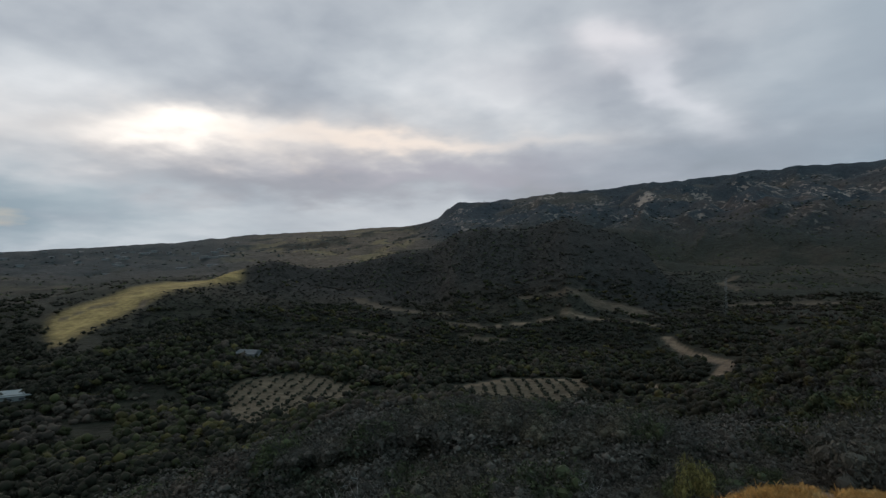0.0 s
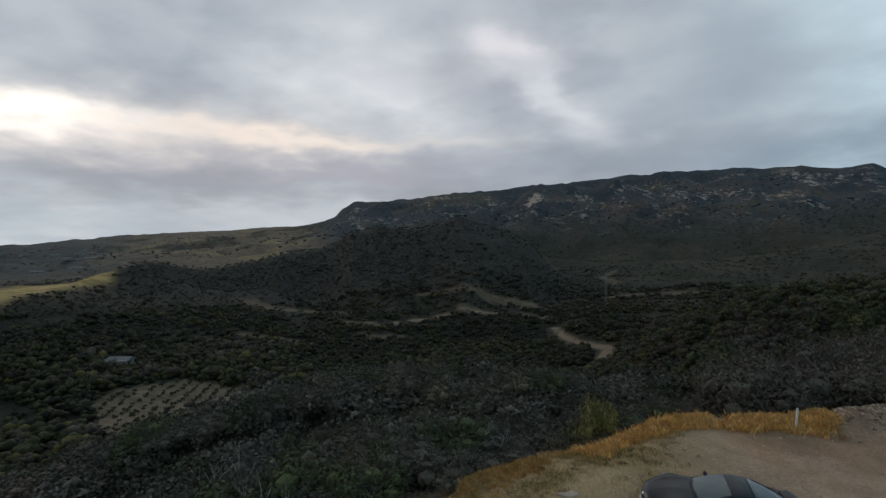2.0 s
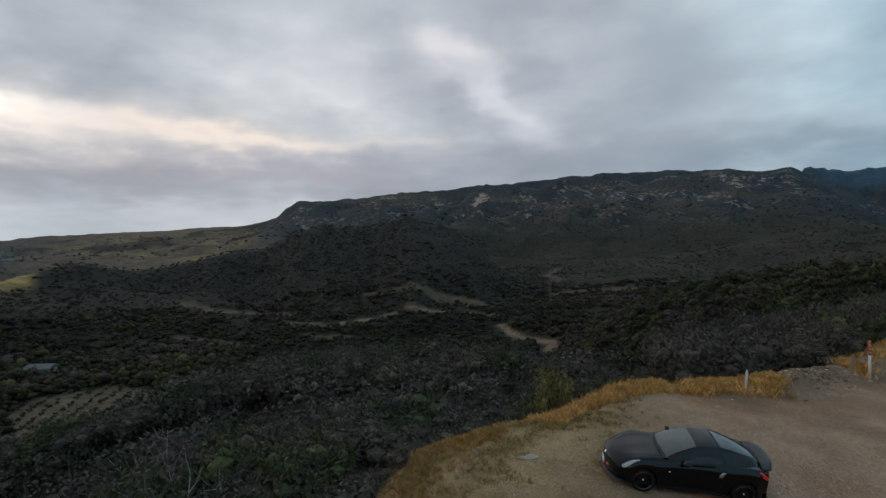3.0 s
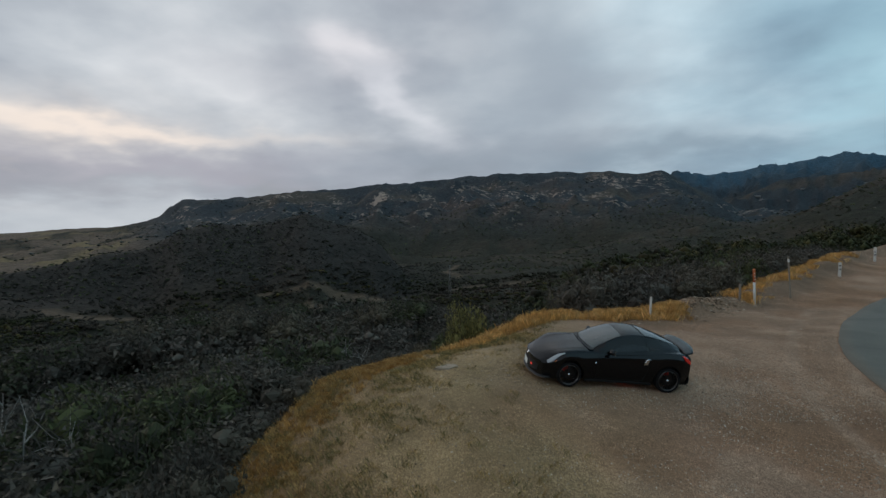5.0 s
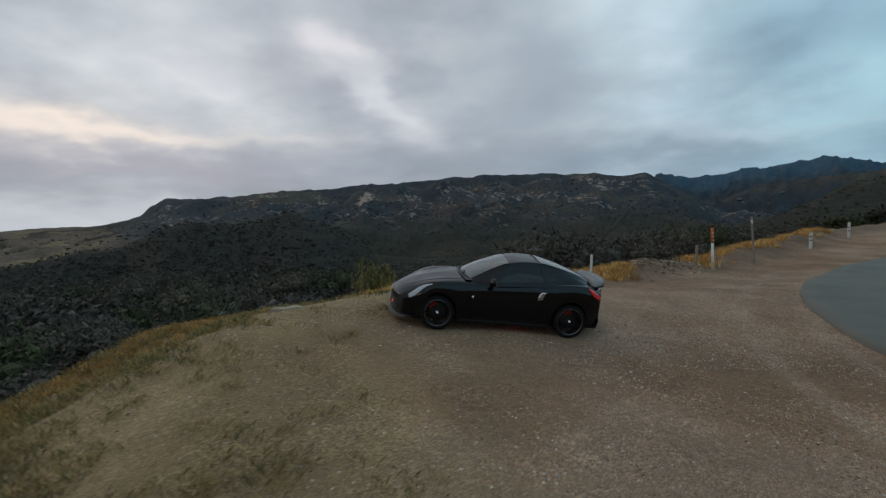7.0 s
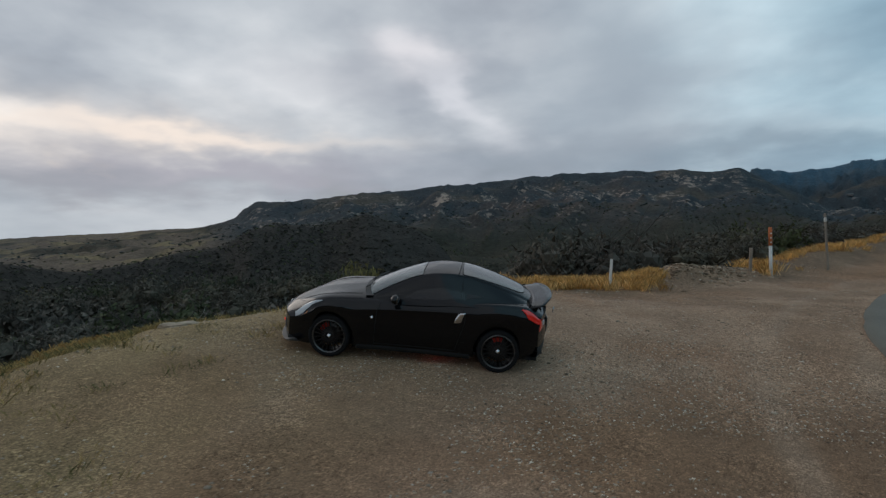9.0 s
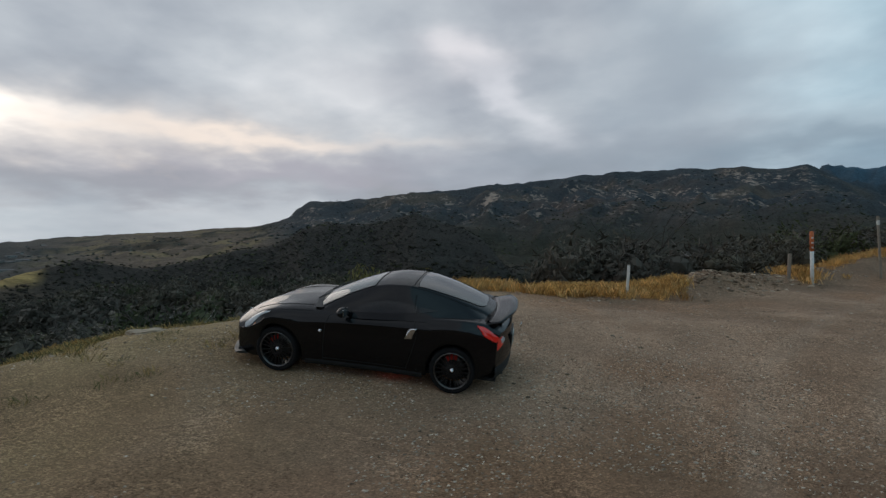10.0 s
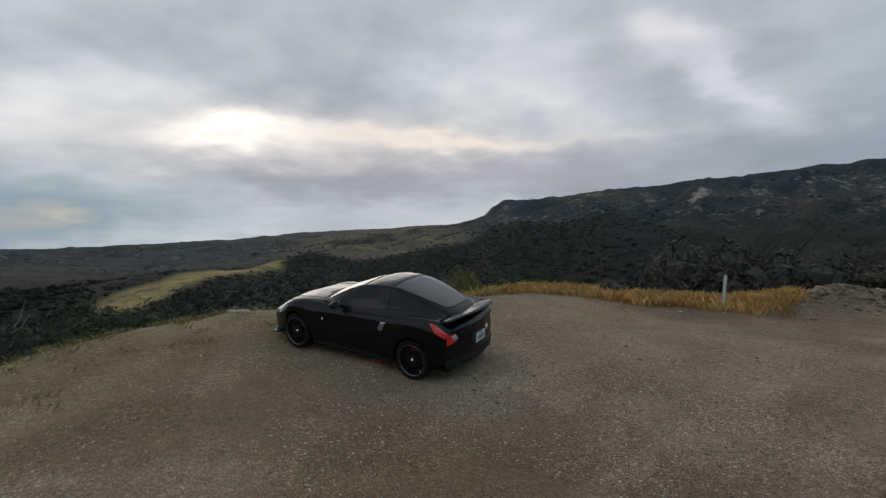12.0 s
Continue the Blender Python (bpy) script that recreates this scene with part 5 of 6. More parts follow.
        place_copy(kinds[int(r.choice(4, p=[0.3, 0.3, 0.1, 0.3]))], drop(None, x, y, (0.9, 0.9, max(0.7, tall)), r.uniform(0, 6.28), 0.1))
    for ob in kinds:
        for o in (*ob.children, ob):
            bpy.data.objects.remove(o)


near_brush()
lone = tagged(bush("yellow_green_bush", 9, MAT["olive"], MAT["twig"], 4200, 0.036, 0.75, 1.3, 0.0, 0.25), "upright yellow-green shrub on the rim behind the car", "bush")
lone.matrix_basis = drop(None, -2.95, 8.9, (1.3, 1.3, (1.5 - float(height(np.array([-2.95]), np.array([8.9]))[0])) / 1.5), 0.4, 0.05)
weed = tagged(bush("weed_plant", 12, MAT["olive"], MAT["twig"], 260, 0.03, 0.35, 0.6, 0.0, 0.0), "thin yellow-green weed among the dry grass", "plant")
weed.matrix_basis = drop(None, 0.9, 8.7, (1.3, 1.3, 1.2), 0.2)


class Scatter:
    """Collects many plants as plain arrays for one mesh."""

    def __init__(self):
        self.v, self.f, self.c, self.n = [], [], [], 0

    def add(self, template, places, scales, tints, r):
        tv, tf = template
        turn = r.uniform(0, 2 * math.pi, len(places))
        c, s = np.cos(turn), np.sin(turn)
        x = tv[None, :, 0] * c[:, None] - tv[None, :, 1] * s[:, None]
        y = tv[None, :, 0] * s[:, None] + tv[None, :, 1] * c[:, None]
        z = np.repeat(tv[None, :, 2], len(places), 0)
        v = np.stack([x, y, z], -1) * scales[:, None, :] + places[:, None, :]
        off = self.n + np.arange(len(places))[:, None, None] * len(tv)
        self.f.append((tf[None] + off).reshape(-1, tf.shape[1]))
        self.v.append(v.reshape(-1, 3))
        self.c.append(np.repeat(tints, len(tv), 0))
        self.n += len(places) * len(tv)

    def finish(self, name, label, category, mat):
        v, f, c = np.concatenate(self.v), np.concatenate(self.f), np.concatenate(self.c)
        me = bpy.data.meshes.new(name)
        me.vertices.add(len(v))
        me.vertices.foreach_set("co", v.ravel())
        me.loops.add(f.size)
        me.loops.foreach_set("vertex_index", f.ravel().astype(np.int32))
        me.polygons.add(len(f))
        me.polygons.foreach_set("loop_start", np.arange(0, f.size, f.shape[1], dtype=np.int32))
        me.polygons.foreach_set("use_smooth", np.ones(len(f), bool))
        me.update(calc_edges=True)
        at = me.color_attributes.new("tint", "FLOAT_COLOR", "POINT")
        at.data.foreach_set("color", np.concatenate([c, np.ones((len(c), 1))], 1).ravel().astype(np.float32))
        me.materials.append(mat)
        return tagged(new(name, me), label, category, kind="stuff")


def scatter_on(count, draw, keep, r):
    """Places on the land, drawn by draw() and thinned by keep()."""
    got = []
    total = 0
    for _ in range(40):
        x, y = draw(4000)
        k = keep(x, y)
        k = r.random(len(x)) < k
        got.append(np.stack([x[k], y[k]], 1))
        total += k.sum()
        if total >= count:
            break
    p = np.concatenate(got)[:count]
    return np.concatenate([p, height(p[:, 0], p[:, 1])[:, None]], 1)


def polar_draw(az0, az1, r0, r1, r):
    def draw(n):
        a = np.radians(r.uniform(az0, az1, n))
        q = np.exp(r.uniform(math.log(r0), math.log(r1), n))
        return q * np.sin(a), q * np.cos(a) - 10

    return draw


def open_land(x, y):
    """Where trees keep away: plots, tracks, fields, road."""
    az, q = np.degrees(np.arctan2(x, y + 10)), np.hypot(x, y + 10)
    u = (az + 54.5) / 8.0
    field = smooth(0.07, 0.0, np.abs((q - 570 - 110 * u) / 900) - 0.02) * smooth(1.12, 0.9, np.abs(u))
    m = np.maximum(clearing(x, y), field)
    for line, w in TRACKS:
        m = np.maximum(m, smooth(w + 6.5, w + 3.5, line_distance(line, x, y)[0]))
    for plot in ORCHARDS:
        m = np.maximum(m, inside(plot, x, y))
    return 1 - np.clip(m * 2.5, 0, 1)


def tint_for(p, r, palette, weights, seed):
    """Colours that change in drifts, not plant by plant only."""
    drift = fbm(p[:, 0] / 70, p[:, 1] / 70, 3, seed)
    q = np.clip((drift - 0.5) * 2.2 + r.normal(0, 0.22, len(p)) + 0.5, 0, 0.999)
    k = np.searchsorted(np.cumsum(weights), q)
    c = np.array(palette)[np.clip(k, 0, len(palette) - 1)]
    return c * r.uniform(0.7, 1.3, (len(p), 1))


GREY, DARK, GREEN, OLIVE, BROWN = (0.052, 0.045, 0.037), (0.024, 0.025, 0.016), (0.036, 0.041, 0.018), (0.066, 0.060, 0.022), (0.056, 0.042, 0.032)


def wide_brush():
    r = np.random.default_rng(31)
    # brush on the shoulder under the turnout
    sc = Scatter()
    for k in range(4):
        p = scatter_on(350, (lambda n: (r.uniform(-60, 20, n), r.uniform(-15, 45, n))) if k < 3 else (lambda n: (r.uniform(-90, 40, n), r.uniform(-25, 85, n))),
                       lambda x, y: ((rim_distance(x, y) > 7) & (rim_distance(x, y) < 80) & (road_side(x, y) < -3)) * smooth(85, 15, rim_distance(x, y)) * np.where(x > 8, 0.5, 1.0), r)
        s = r.uniform(0.9, 2.1, len(p))
        p[:, 2] -= 0.3
        sc.add(crown(40 + k, 14, 540, 0.062, 0.30, 1.4, OCTA), p, np.stack([s * 1.3, s * 1.3, s * r.uniform(0.9, 1.35, len(p))], 1), tint_for(p, r, [GREY, DARK, GREY, BROWN, GREEN], [0.3, 0.2, 0.25, 0.12, 0.13], 51) * 1.65, r)
    sc.finish("hillside_brush", "dense grey-brown chaparral covering the slope", "brush", MAT["scrub"])
    # valley trees
    def on_spur(x, y):
        az, q = np.degrees(np.arctan2(x, y + 10)), np.hypot(x, y + 10)
        foot = np.interp(az, [-62, -55, -47, -40, -12, -4, 0], [340, 400, 470, 560, 610, 640, 700])
        return smooth(-20, 30, q - foot) * smooth(0, -3, az) * smooth(-66, -60, az)

    sc = Scatter()
    for k in range(4):
        p = scatter_on(4400 if k > 1 else 2100, polar_draw(-80, 50, 250, 720, r) if k > 1 else polar_draw(-80, 34, 95, 340, r),
                       lambda x, y: open_land(x, y) * (0.2 + 0.8 * smooth(0.26, 0.46, fbm(x / 45, y / 45, 4, 61))) * (rim_distance(x, y) > 45) * (1 - 0.93 * on_spur(x, y)), r)
        q = np.hypot(p[:, 0], p[:, 1])
        s = r.uniform(0.7, 1.35, len(p)) * np.interp(q, [95, 200, 330, 600, 800], [2.2, 3.8, 4.6, 4.8, 4.2])
        p[:, 2] -= 0.15 * s
        sc.add(crown(50 + k, 5 if k < 2 else 3, 60 if k < 2 else 24, 0.12, 0.85, 1.6, ICO if k < 2 else OCTA), p, np.stack([s, s, s * r.uniform(0.75, 1.2, len(p))], 1), tint_for(p, r, [DARK, DARK, GREEN, OLIVE, GREY], [0.34, 0.2, 0.26, 0.08, 0.12], 52) * np.array([(0.90, 0.80, 0.72)]), r)
    sc.finish("valley_trees", "dark green trees and scrub filling the valley", "trees", MAT["scrub"])
    # leafy spur beyond the road's bend
    sc = Scatter()
    for k in range(2):
        p = scatter_on(620, polar_draw(2, 52, 34, 210, r), lambda x, y: (rim_distance(x, y) > 9) * open_land(x, y) * np.hypot(x, y) / 200, r)
        s = r.uniform(1.3, 2.9, len(p)) * np.interp(np.hypot(p[:, 0], p[:, 1]), [30, 200], [0.7, 1.5])
        sc.add(crown(55 + k, 6, 150, 0.095, 0.6, 1.9, OCTA), p, np.stack([s * 1.1, s * 1.1, s * r.uniform(1.0, 1.5, len(p))], 1), tint_for(p, r, [DARK, GREEN, OLIVE, GREEN, GREY], [0.25, 0.3, 0.15, 0.2, 0.1], 55), r)
    sc.finish("spur_trees", "green shrubs and low trees on the spur", "trees", MAT["scrub"])
    # ridges beyond, their tints lifted to imitate haze and offset the shrubs' shade
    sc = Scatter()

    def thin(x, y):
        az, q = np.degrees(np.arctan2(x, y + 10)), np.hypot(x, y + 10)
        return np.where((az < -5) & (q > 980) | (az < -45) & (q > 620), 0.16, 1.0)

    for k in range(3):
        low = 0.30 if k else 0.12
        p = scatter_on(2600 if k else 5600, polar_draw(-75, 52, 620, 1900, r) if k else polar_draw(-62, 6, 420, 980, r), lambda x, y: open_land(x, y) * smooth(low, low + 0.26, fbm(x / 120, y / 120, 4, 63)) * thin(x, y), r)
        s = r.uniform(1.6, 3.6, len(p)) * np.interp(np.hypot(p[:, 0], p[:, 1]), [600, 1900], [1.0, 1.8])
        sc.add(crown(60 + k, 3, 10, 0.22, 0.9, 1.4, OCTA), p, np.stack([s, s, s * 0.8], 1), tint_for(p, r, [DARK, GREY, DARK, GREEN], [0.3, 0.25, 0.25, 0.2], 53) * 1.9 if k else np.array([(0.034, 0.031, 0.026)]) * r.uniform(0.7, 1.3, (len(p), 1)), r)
    sc.finish("ridge_scrub", "dark chaparral on the hills across the valley, tint lifted for haze", "brush", MAT["scrub"])
    # mountain and coastal plain, haze put into the scrub's raised bluish tint
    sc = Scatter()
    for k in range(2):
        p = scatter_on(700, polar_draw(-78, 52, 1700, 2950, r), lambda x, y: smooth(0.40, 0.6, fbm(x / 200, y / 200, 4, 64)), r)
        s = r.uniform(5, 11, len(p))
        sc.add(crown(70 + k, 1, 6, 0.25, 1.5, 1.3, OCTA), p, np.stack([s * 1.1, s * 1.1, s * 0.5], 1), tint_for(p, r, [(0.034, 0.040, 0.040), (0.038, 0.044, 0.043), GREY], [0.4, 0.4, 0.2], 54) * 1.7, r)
    sc.finish("distant_scrub", "far woods on mountain and plain, tinted for haze", "brush", MAT["scrub"])
    # orchard rows
    for plot, step, size in zip(ORCHARDS, (5.6, 5.6), (1.25, 1.25)):
        sc = Scatter()
        cx, cy = np.mean(plot, 0)
        u = np.arange(-70, 70, step)
        gx, gy = np.meshgrid(u, u * 0.8)
        a = radians(24)
        x, y = cx + gx * math.cos(a) - gy * math.sin(a), cy + gx * math.sin(a) + gy * math.cos(a)
        x, y = x.ravel() + r.normal(0, 0.4, x.size), y.ravel() + r.normal(0, 0.4, x.size)
        k = inside(plot, x, y) & (r.random(x.size) < 0.95)
        p = np.stack([x[k], y[k], height(x[k], y[k])], 1)
        s = size * r.uniform(0.7, 1.3, len(p))
        sc.add(crown(80, 5, 70, 0.12, 0.9, 1.6), p, np.stack([s, s, s * 1.1], 1), np.array([DARK]) * 1.3 * r.uniform(0.8, 1.3, (len(p), 1)), r)
        sc.finish("orchard_trees", "young orchard trees in rows on bare soil", "trees", MAT["scrub"])


wide_brush()


def grass_template(seed, blades, length, spread):
    r = np.random.default_rng(seed)
    v = []
    for _ in range(blades):
        a, lean = r.uniform(0, 2 * math.pi), r.uniform(0.1, 0.7)
        bx, by = r.normal(0, spread), r.normal(0, spread)
        h = length * r.uniform(0.5, 1.15)
        w = 0.0034 * r.uniform(0.6, 1.5)
        dx, dy = math.cos(a), math.sin(a)
        v += [(bx - dy * w, by + dx * w, 0), (bx + dy * w, by - dx * w, 0), (bx + dx * lean * h * 0.45 + dy * w * 0.7, by + dy * lean * h * 0.45 - dx * w * 0.7, h * 0.62),
              (bx + dx * lean * h, by + dy * lean * h, h)]
    return np.array(v), np.arange(4 * blades).reshape(-1, 4)


def dry_grass():
    r = np.random.default_rng(71)
    sc = Scatter()
    for k in range(3):
        def keep(x, y):
            d = rim_distance(x, y) + (fbm(x / 1.6, y / 1.6, 3, 81) - 0.5) * 1.6
            band = smooth(-2.0, -0.9, d) * smooth(0.9, 0.3, d)
            patchy = smooth(0.20, 0.40, fbm(x / 2.2, y / 2.2, 3, 82))
            mound = np.where((x > 7.2) & (x < 11.3), 0.0, 1.0)
            far = np.where(x > 12, 0.12, 1.0) * np.where((x < -5) & (y < 2), 0.6, 1.0)
            return band * patchy * mound * far

        p = scatter_on(1350, lambda n: (r.uniform(-10, 30, n), r.uniform(-10, 28, n)), keep, r)
        s = r.uniform(0.6, 1.25, len(p)) * np.where(p[:, 0] < -4, 0.52, 1.05)
        p[:, 2] -= 0.02
        c = np.array([(0.64, 0.37, 0.12), (0.70, 0.44, 0.18), (0.50, 0.26, 0.08)])[r.integers(0, 3, len(p))] * r.uniform(0.6, 1.15, (len(p), 1))
        c = c * np.where(p[:, :1] < -4, 0.8, 1.12)
        sc.add(grass_template(90 + k, 44, 0.26, 0.12), p, np.stack([s, s, s], 1), c, r)
    # low stubble over the shoulder
    for k in range(2):
        def low(x, y):
            d = rim_distance(x, y)
            return smooth(-7.0, -1.6, d) * smooth(0.3, -0.2, d) * smooth(1, -2.5, x) * smooth(0.36, 0.58, fbm(x / 1.1, y / 1.1, 3, 83))

        p = scatter_on(1700, lambda n: (r.uniform(-9, 2, n), r.uniform(-10, 9, n)), low, r)
        s = r.uniform(0.25, 0.55, len(p))
        c = np.array([(0.40, 0.27, 0.11), (0.30, 0.22, 0.09), (0.13, 0.12, 0.05)])[r.integers(0, 3, len(p))]
        sc.add(grass_template(95 + k, 16, 0.24, 0.10), p, np.stack([s * 1.6, s * 1.6, s], 1), c, r)
    sc.finish("dry_grass", "golden dry grass along the rim of the turnout", "grass", MAT["scrub"])


dry_grass()


# ---- stones ----
def stone_mesh(name, seed, mat, flat=0.7, rough=0.25, level=2):
    bm = bmesh.new()
    bmesh.ops.create_icosphere(bm, subdivisions=level, radius=1.0)
    for v in bm.verts:
        q = v.co.copy()
        v.co *= 1 + rough * noise.noise(q * 1.3 + Vector((seed * 3.1, 0, 0))) + rough * 0.5 * noise.noise(q * 3.1 + Vector((0, seed, 0)))
        v.co.z *= flat
    me = bpy.data.meshes.new(name)
    bm.to_mesh(me)
    bm.free()
    me.materials.append(mat)
    return me


MAT["pale_rock"] = plain("pale_sandstone", (0.34, 0.265, 0.19), 0.9, grain=0.3, scale=9)
slab = new("flat_rock", stone_mesh("flat_rock", 4, MAT["pale_rock"], 0.22, 0.35, 4))
tagged(slab, "flat pale sandstone slab half sunk in dirt", "rock")
slab.matrix_basis = drop(None, -4.2, 0.25, (0.40, 0.22, 0.42), 0.2, 0.03)
MAT["litter"] = plain("white_scrap", (0.80, 0.79, 0.77), 0.7, grain=0.1)
for x, y, s in ((-1.15, 6.0, 0.10), (-0.62, 6.05, 0.07)):
    bit = new("white_stone", stone_mesh("white_stone", s * 40, MAT["litter"], 0.5, 0.45, 2))
    tagged(bit, "small white scrap lying by the dry grass", "stone", "white scraps")
    bit.matrix_basis = drop(None, x, y, (s, s * 0.6, s), s * 50, -0.01)


def gravel():
    r = np.random.default_rng(91)
    sc = Scatter()
    for k in range(4):
        me = stone_mesh("pebble", k + 1, MAT["pale_rock"], 0.65, 0.35, 1)
        tv = np.array([v.co for v in me.vertices])
        tf = np.array([list(p.vertices) for p in me.polygons])
        bpy.data.meshes.remove(me)

        def keep(x, y):
            d = rim_distance(x, y)
            return (d < -0.2) * (road_side(x, y) < -0.1) * smooth(0.30, 0.55, fbm(x / 1.5, y / 1.5, 3, 92))

        p = scatter_on(1100, lambda n: (r.uniform(-8, 14, n), r.uniform(-7, 13, n)), keep, r)
        s = 0.010 + 0.014 * r.random(len(p)) ** 3 + 0.016 * (r.random(len(p)) < 0.02)
        # coarser clods on the spoil bank
        bank = (rim_distance(p[:, 0], p[:, 1]) > -2.4) & (p[:, 0] > 4)
        s = np.where(bank, s * 2.2, s)
        c = np.array([(0.40, 0.33, 0.26), (0.30, 0.235, 0.175), (0.20, 0.145, 0.10), (0.40, 0.32, 0.24)])[r.integers(0, 4, len(p))]
        sc.add((tv, tf), p, np.stack([s * 1.2, s, s], 1), c, r)
        # fine chips, thickest where the turnout is driven on
        small = OCTA[0] * (1 + r.normal(0, 0.25, (6, 1))) * np.array([1.2, 1.0, 0.6])
        q = scatter_on(3600, lambda n: (r.normal(3.5, 3.6, n), r.normal(-2.5, 3.4, n)), keep, r)
        w = 0.007 + 0.012 * r.random(len(q)) ** 2
        sc.add((small, OCTA[1]), q, np.stack([w, w, w], 1), np.array([(0.46, 0.37, 0.28), (0.34, 0.25, 0.175), (0.17, 0.115, 0.075), (0.56, 0.49, 0.40)])[r.integers(0, 4, len(q))], r)
        # rubble of the spoil heap
        p = scatter_on(260, lambda n: (r.uniform(6.2, 13, n), r.uniform(8, 14, n)), lambda x, y: np.exp(-((rim_distance(x, y) + 1.0) / 0.9) ** 2) * np.exp(-((x - 9) / 2.4) ** 2), r)
        s = 0.025 + 0.07 * r.random(len(p)) ** 3
        sc.add((tv, tf), p, np.stack([s * 1.2, s, s], 1), np.array([(0.22, 0.15, 0.10), (0.28, 0.20, 0.14), (0.17, 0.115, 0.075), (0.34, 0.26, 0.19)])[r.integers(0, 4, len(p))], r)
    sc.finish("gravel", "loose pale pebbles and clods on the turnout", "gravel", MAT["scrub"])


gravel()


# ---- posts and markers ----
MAT["post_white"] = plain("weathered_white_paint", (0.62, 0.61, 0.58), 0.7, grain=0.25, scale=25)
MAT["post_wood"] = plain("weathered_grey_wood", (0.24, 0.20, 0.16), 0.9, grain=0.35, scale=22)
MAT["orange"] = plain("faded_orange_sleeve", (0.50, 0.13, 0.035), 0.6, grain=0.3, scale=18)
MAT["steel"] = plain("galvanised_steel", (0.20, 0.20, 0.195), 0.6, 0.3, grain=0.2)
MAT["mark_dark"] = plain("dark_reflector", (0.05, 0.05, 0.055), 0.4)


def stake(name, label, x, y, tall, wide, thick, mat, lean=(0, 0), turn=0.0, group=""):
    ob = new(name)
    ob.matrix_basis = drop(None, x, y, (1, 1, 1), turn) @ pose(0, 0, 0, lean[0], lean[1], 0)
    tagged(ob, label, "post", group)
    part("shaft", box_bm(wide, thick, tall + 0.3, min(wide, thick) * 0.15, (0, 0, tall / 2 - 0.15)), mat, ob)
    return ob


rim_post = stake("boundary_post", "short weathered white timber post in dry grass", 5.35, 8.95, 0.94, 0.08, 0.07, MAT["post_white"], (2, 4))
part("cap_wear", box_bm(0.07, 0.06, 0.03, 0.008, (0, 0, 0.955)), MAT["post_wood"], rim_post)
marker = new("marker_pole")
marker.matrix_basis = drop(None, 11.6, 11.05, (1, 1, 1), 0.0)
tagged(marker, "white utility marker pole with a faded orange top", "marker post")
part_mesh("shaft", mesh_of("shaft", *tube([(0, 0, -0.3), (0, 0, 1.10)], [0.055, 0.055], 16), MAT["post_white"]), marker)
part_mesh("sleeve", mesh_of("sleeve", *tube([(0, 0, 1.08), (0, 0, 1.72), (0, 0, 1.74)], [0.060, 0.060, 0.045], 16), MAT["orange"]), marker, "faded orange sleeve")
for k, z in enumerate((1.2, 1.36, 1.52)):
    part("sleeve_mark", box_bm(0.05, 0.006, 0.05, 0.0, (-0.01, -0.061, z)), MAT["post_white"], marker)
stake("fence_post", "short grey wooden fence post by the marker", 11.0, 11.3, 0.85, 0.09, 0.09, MAT["post_wood"], (0, 3))
pole = stake("sign_post", "tall thin rusty perforated steel post", 14.4, 12.35, 2.16, 0.07, 0.05, MAT["post_wood"], (0, -2))
for k in range(9):
    part("punched_hole", box_bm(0.022, 0.004, 0.022, 0.0, (0, -0.027, 0.95 + k * 0.12)), MAT["mark_dark"], pole)
part("white_band", box_bm(0.074, 0.054, 0.16, 0.004, (0, 0, 1.93)), MAT["post_white"], pole)
for x, y in ((22.6, 18.9), (30.6, 25.0)):
    dl = stake("road_marker", "white roadside marker paddle on the verge", x, y, 0.95 if x < 25 else 1.1, 0.17, 0.03, MAT["post_white"], (0, 3), -0.7, "roadside markers")
    part("reflector", box_bm(0.09, 0.006, 0.10, 0.01, (0, -0.018, 0.72)), MAT["mark_dark"], dl)
    part("reflector", box_bm(0.10, 0.006, 0.08, 0.01, (0.02, -0.018, 0.5)), MAT["mark_dark"], dl)
cross = new("wooden_cross")
cross.matrix_basis = Matrix.Translation((-12.4, 12.4, min(-2.5, float(height(np.array([-12.4]), np.array([12.4]))[0])))) @ pose(0, 0, 0, 0, 0, 23)
tagged(cross, "small white cross standing in the brush", "cross")
part("upright", box_bm(0.07, 0.05, 1.5, 0.008, (0, 0, 0.4)), MAT["post_white"], cross)
part("crossbar", box_bm(0.38, 0.045, 0.06, 0.008, (0, -0.03, 0.85)), MAT["post_white"], cross)



# ---- far structures ----
def lattice_tower(x, y, tall, base, name, label):
    ob = new(name)
    ob.matrix_basis = drop(None, x, y, (1, 1, 1), 0.5, 0.5)
    tagged(ob, label, "pylon")
    for sx in (-1, 1):
        for sy in (-1, 1):
            part_mesh("leg", mesh_of("leg", *tube([(sx * base, sy * base, 0), (sx * base * 0.25, sy * base * 0.25, tall)], [0.10, 0.07], 4), MAT["steel"], False), ob)
    br = []
    for k in range(7):
        z0, z1 = tall * k / 7, tall * (k + 1) / 7
        a, b = base * (1 - 0.75 * k / 7), base * (1 - 0.75 * (k + 1) / 7)
        for sx, sy, tx, ty in ((-1, -1, 1, -1), (1, -1, 1, 1), (1, 1, -1, 1), (-1, 1, -1, -1)):
            br.append(tube([(sx * a, sy * a, z0), (tx * b, ty * b, z1)], [0.04, 0.04], 3))
    part_mesh("bracing", mesh_of("bracing", *join(*br), MAT["steel"], False), ob)
    for z in (0.74, 0.86, 0.97):
        part("cross_arm", box_bm(base * 2.6, 0.15, 0.15, 0.0, (0, 0, tall * z)), MAT["steel"], ob)


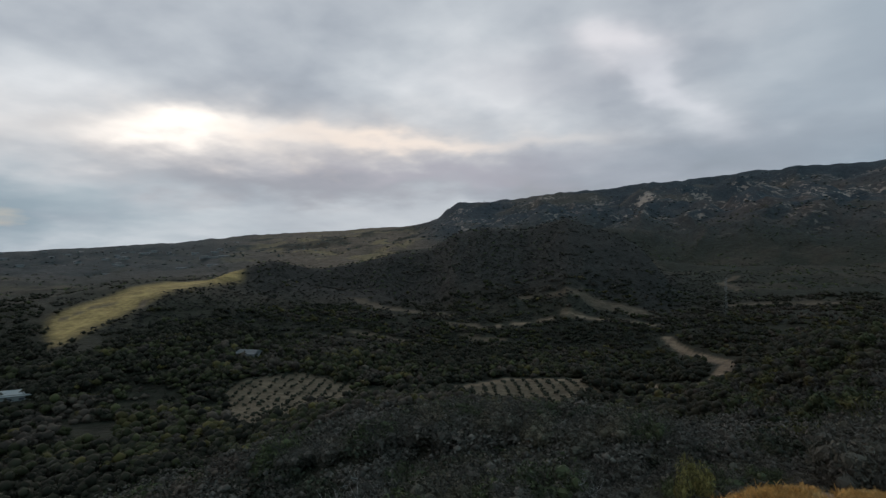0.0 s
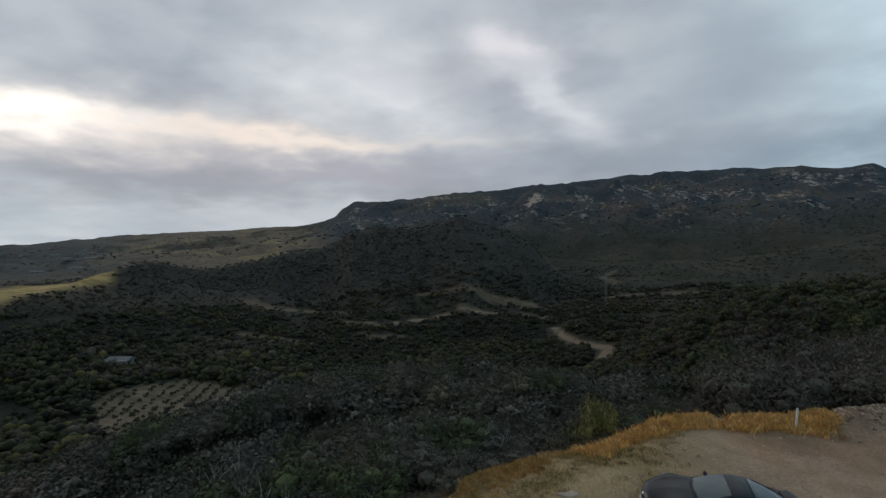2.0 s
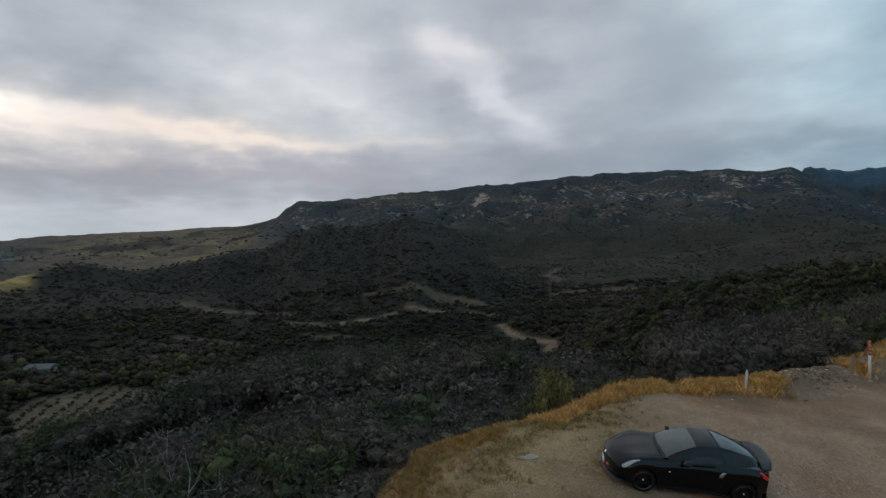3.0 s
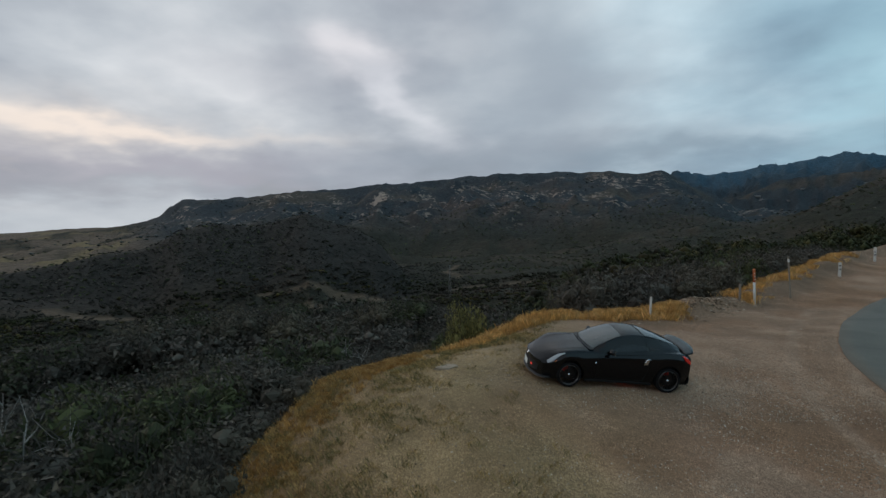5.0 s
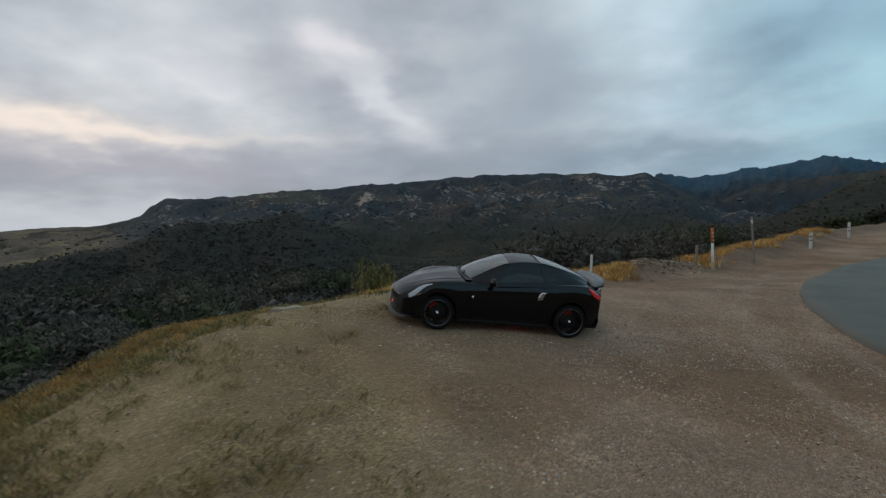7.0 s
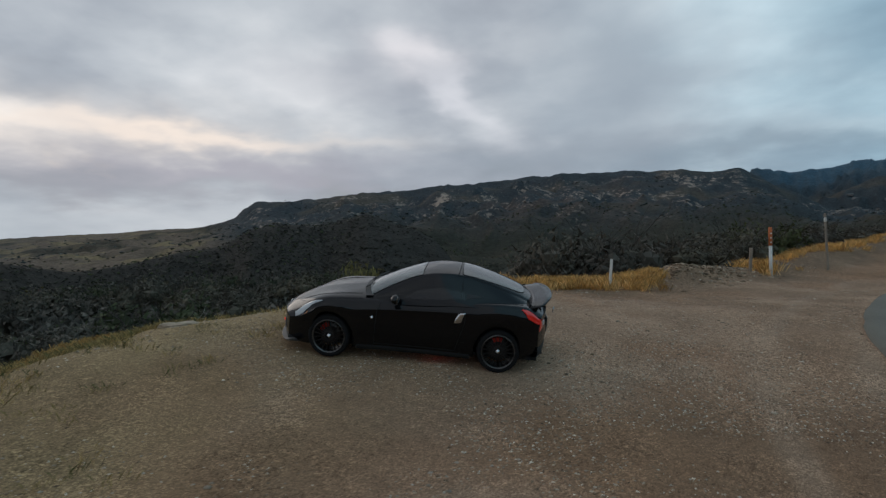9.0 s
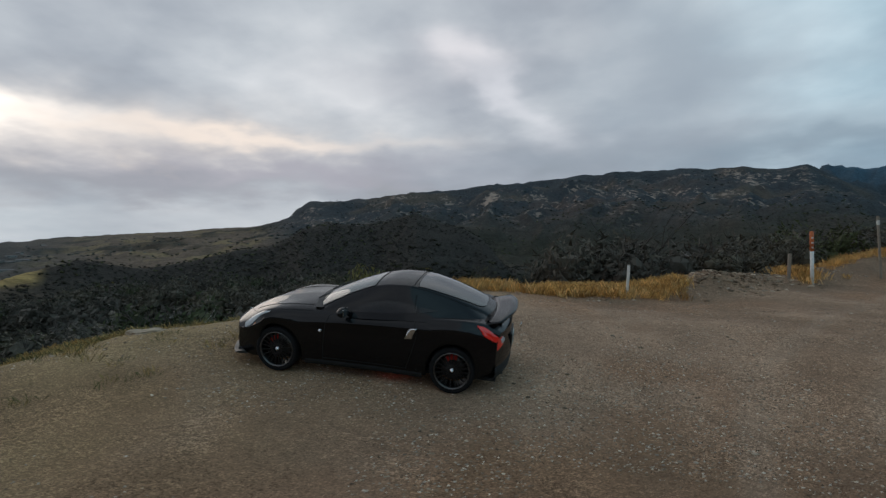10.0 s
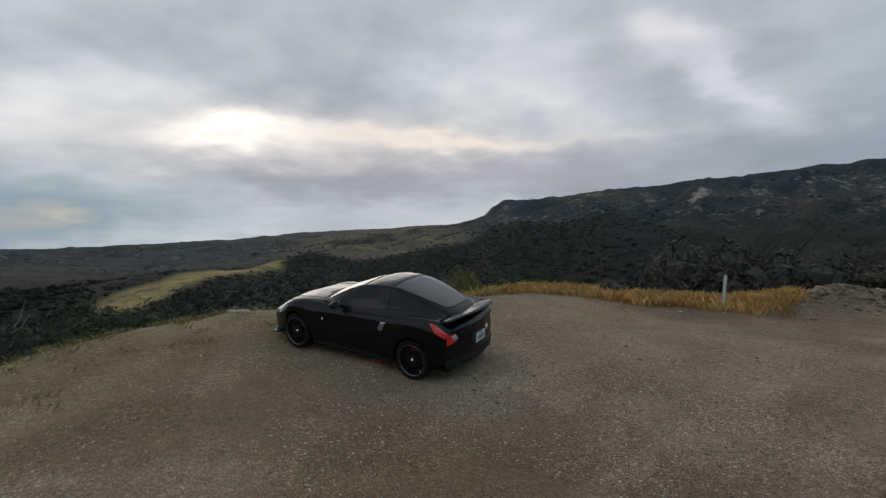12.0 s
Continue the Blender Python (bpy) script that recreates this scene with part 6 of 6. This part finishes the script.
lattice_tower(33, 560, 36, 1.5, "power_pylon", "thin grey lattice pylon on the valley side")
lattice_tower(250, 440, 22, 0.8, "power_pylon", "grey lattice pylon above the far brush")

MAT["wall_pale"] = plain("pale_plaster", (0.22, 0.21, 0.20), 0.8, grain=0.1)
MAT["roof_tile"] = plain("grey_roofing", (0.10, 0.10, 0.10), 0.8, grain=0.2)


def house(x, y, long, deep, tall, turn, label, roofing="roof_tile"):
    ob = new("house")
    ob.matrix_basis = drop(None, x, y, (1, 1, 1), turn, 0.6)
    tagged(ob, label, "house", "houses of the valley")
    part("wall", box_bm(long, deep, tall + 1, 0.0, (0, 0, (tall - 1) / 2 + 0.5)), MAT["wall_pale"], ob)
    v = [(-long * 0.55, -deep * 0.58, tall), (long * 0.55, -deep * 0.58, tall), (long * 0.55, deep * 0.58, tall), (-long * 0.55, deep * 0.58, tall), (-long * 0.55, 0, tall * 1.5), (long * 0.55, 0, tall * 1.5)]
    part_mesh("roof", mesh_of("roof", v, [(0, 1, 5, 4), (2, 3, 4, 5), (1, 2, 5), (3, 0, 4), (3, 2, 1, 0)], MAT[roofing], False), ob)
    for k in (-0.3, 0.05, 0.32):
        part("window", box_bm(long * 0.12, 0.1, tall * 0.3, 0.0, (long * k, -deep * 0.5 - 0.03, tall * 0.55)), MAT["mark_dark"], ob)


house(-228, 205, 13, 9, 3.6, 0.3, "small house with grey roof among valley trees")
MAT["roof_pale"] = plain("pale_metal_roofing", (0.27, 0.28, 0.27), 0.6, grain=0.15, scale=3)
house(-267, 109, 16, 10, 3.2, 0.9, "low shed with a pale metal roof among trees", "roof_pale")


def far_houses():
    r = np.random.default_rng(17)
    spots = []
    for _ in range(58):
        a, q = radians(r.uniform(-72, -44)), r.uniform(1500, 3400)
        spots.append((q * math.sin(a), q * math.cos(a) - 10))
    for _ in range(34):
        a, q = radians(r.uniform(34, 43)), r.uniform(2300, 3300)
        spots.append((q * math.sin(a), q * math.cos(a) - 10))
    for x, y in spots:
        house(x, y, r.uniform(16, 34), r.uniform(10, 16), r.uniform(4, 7), r.uniform(0, 3.1), "pale far-off house among trees")


far_houses()
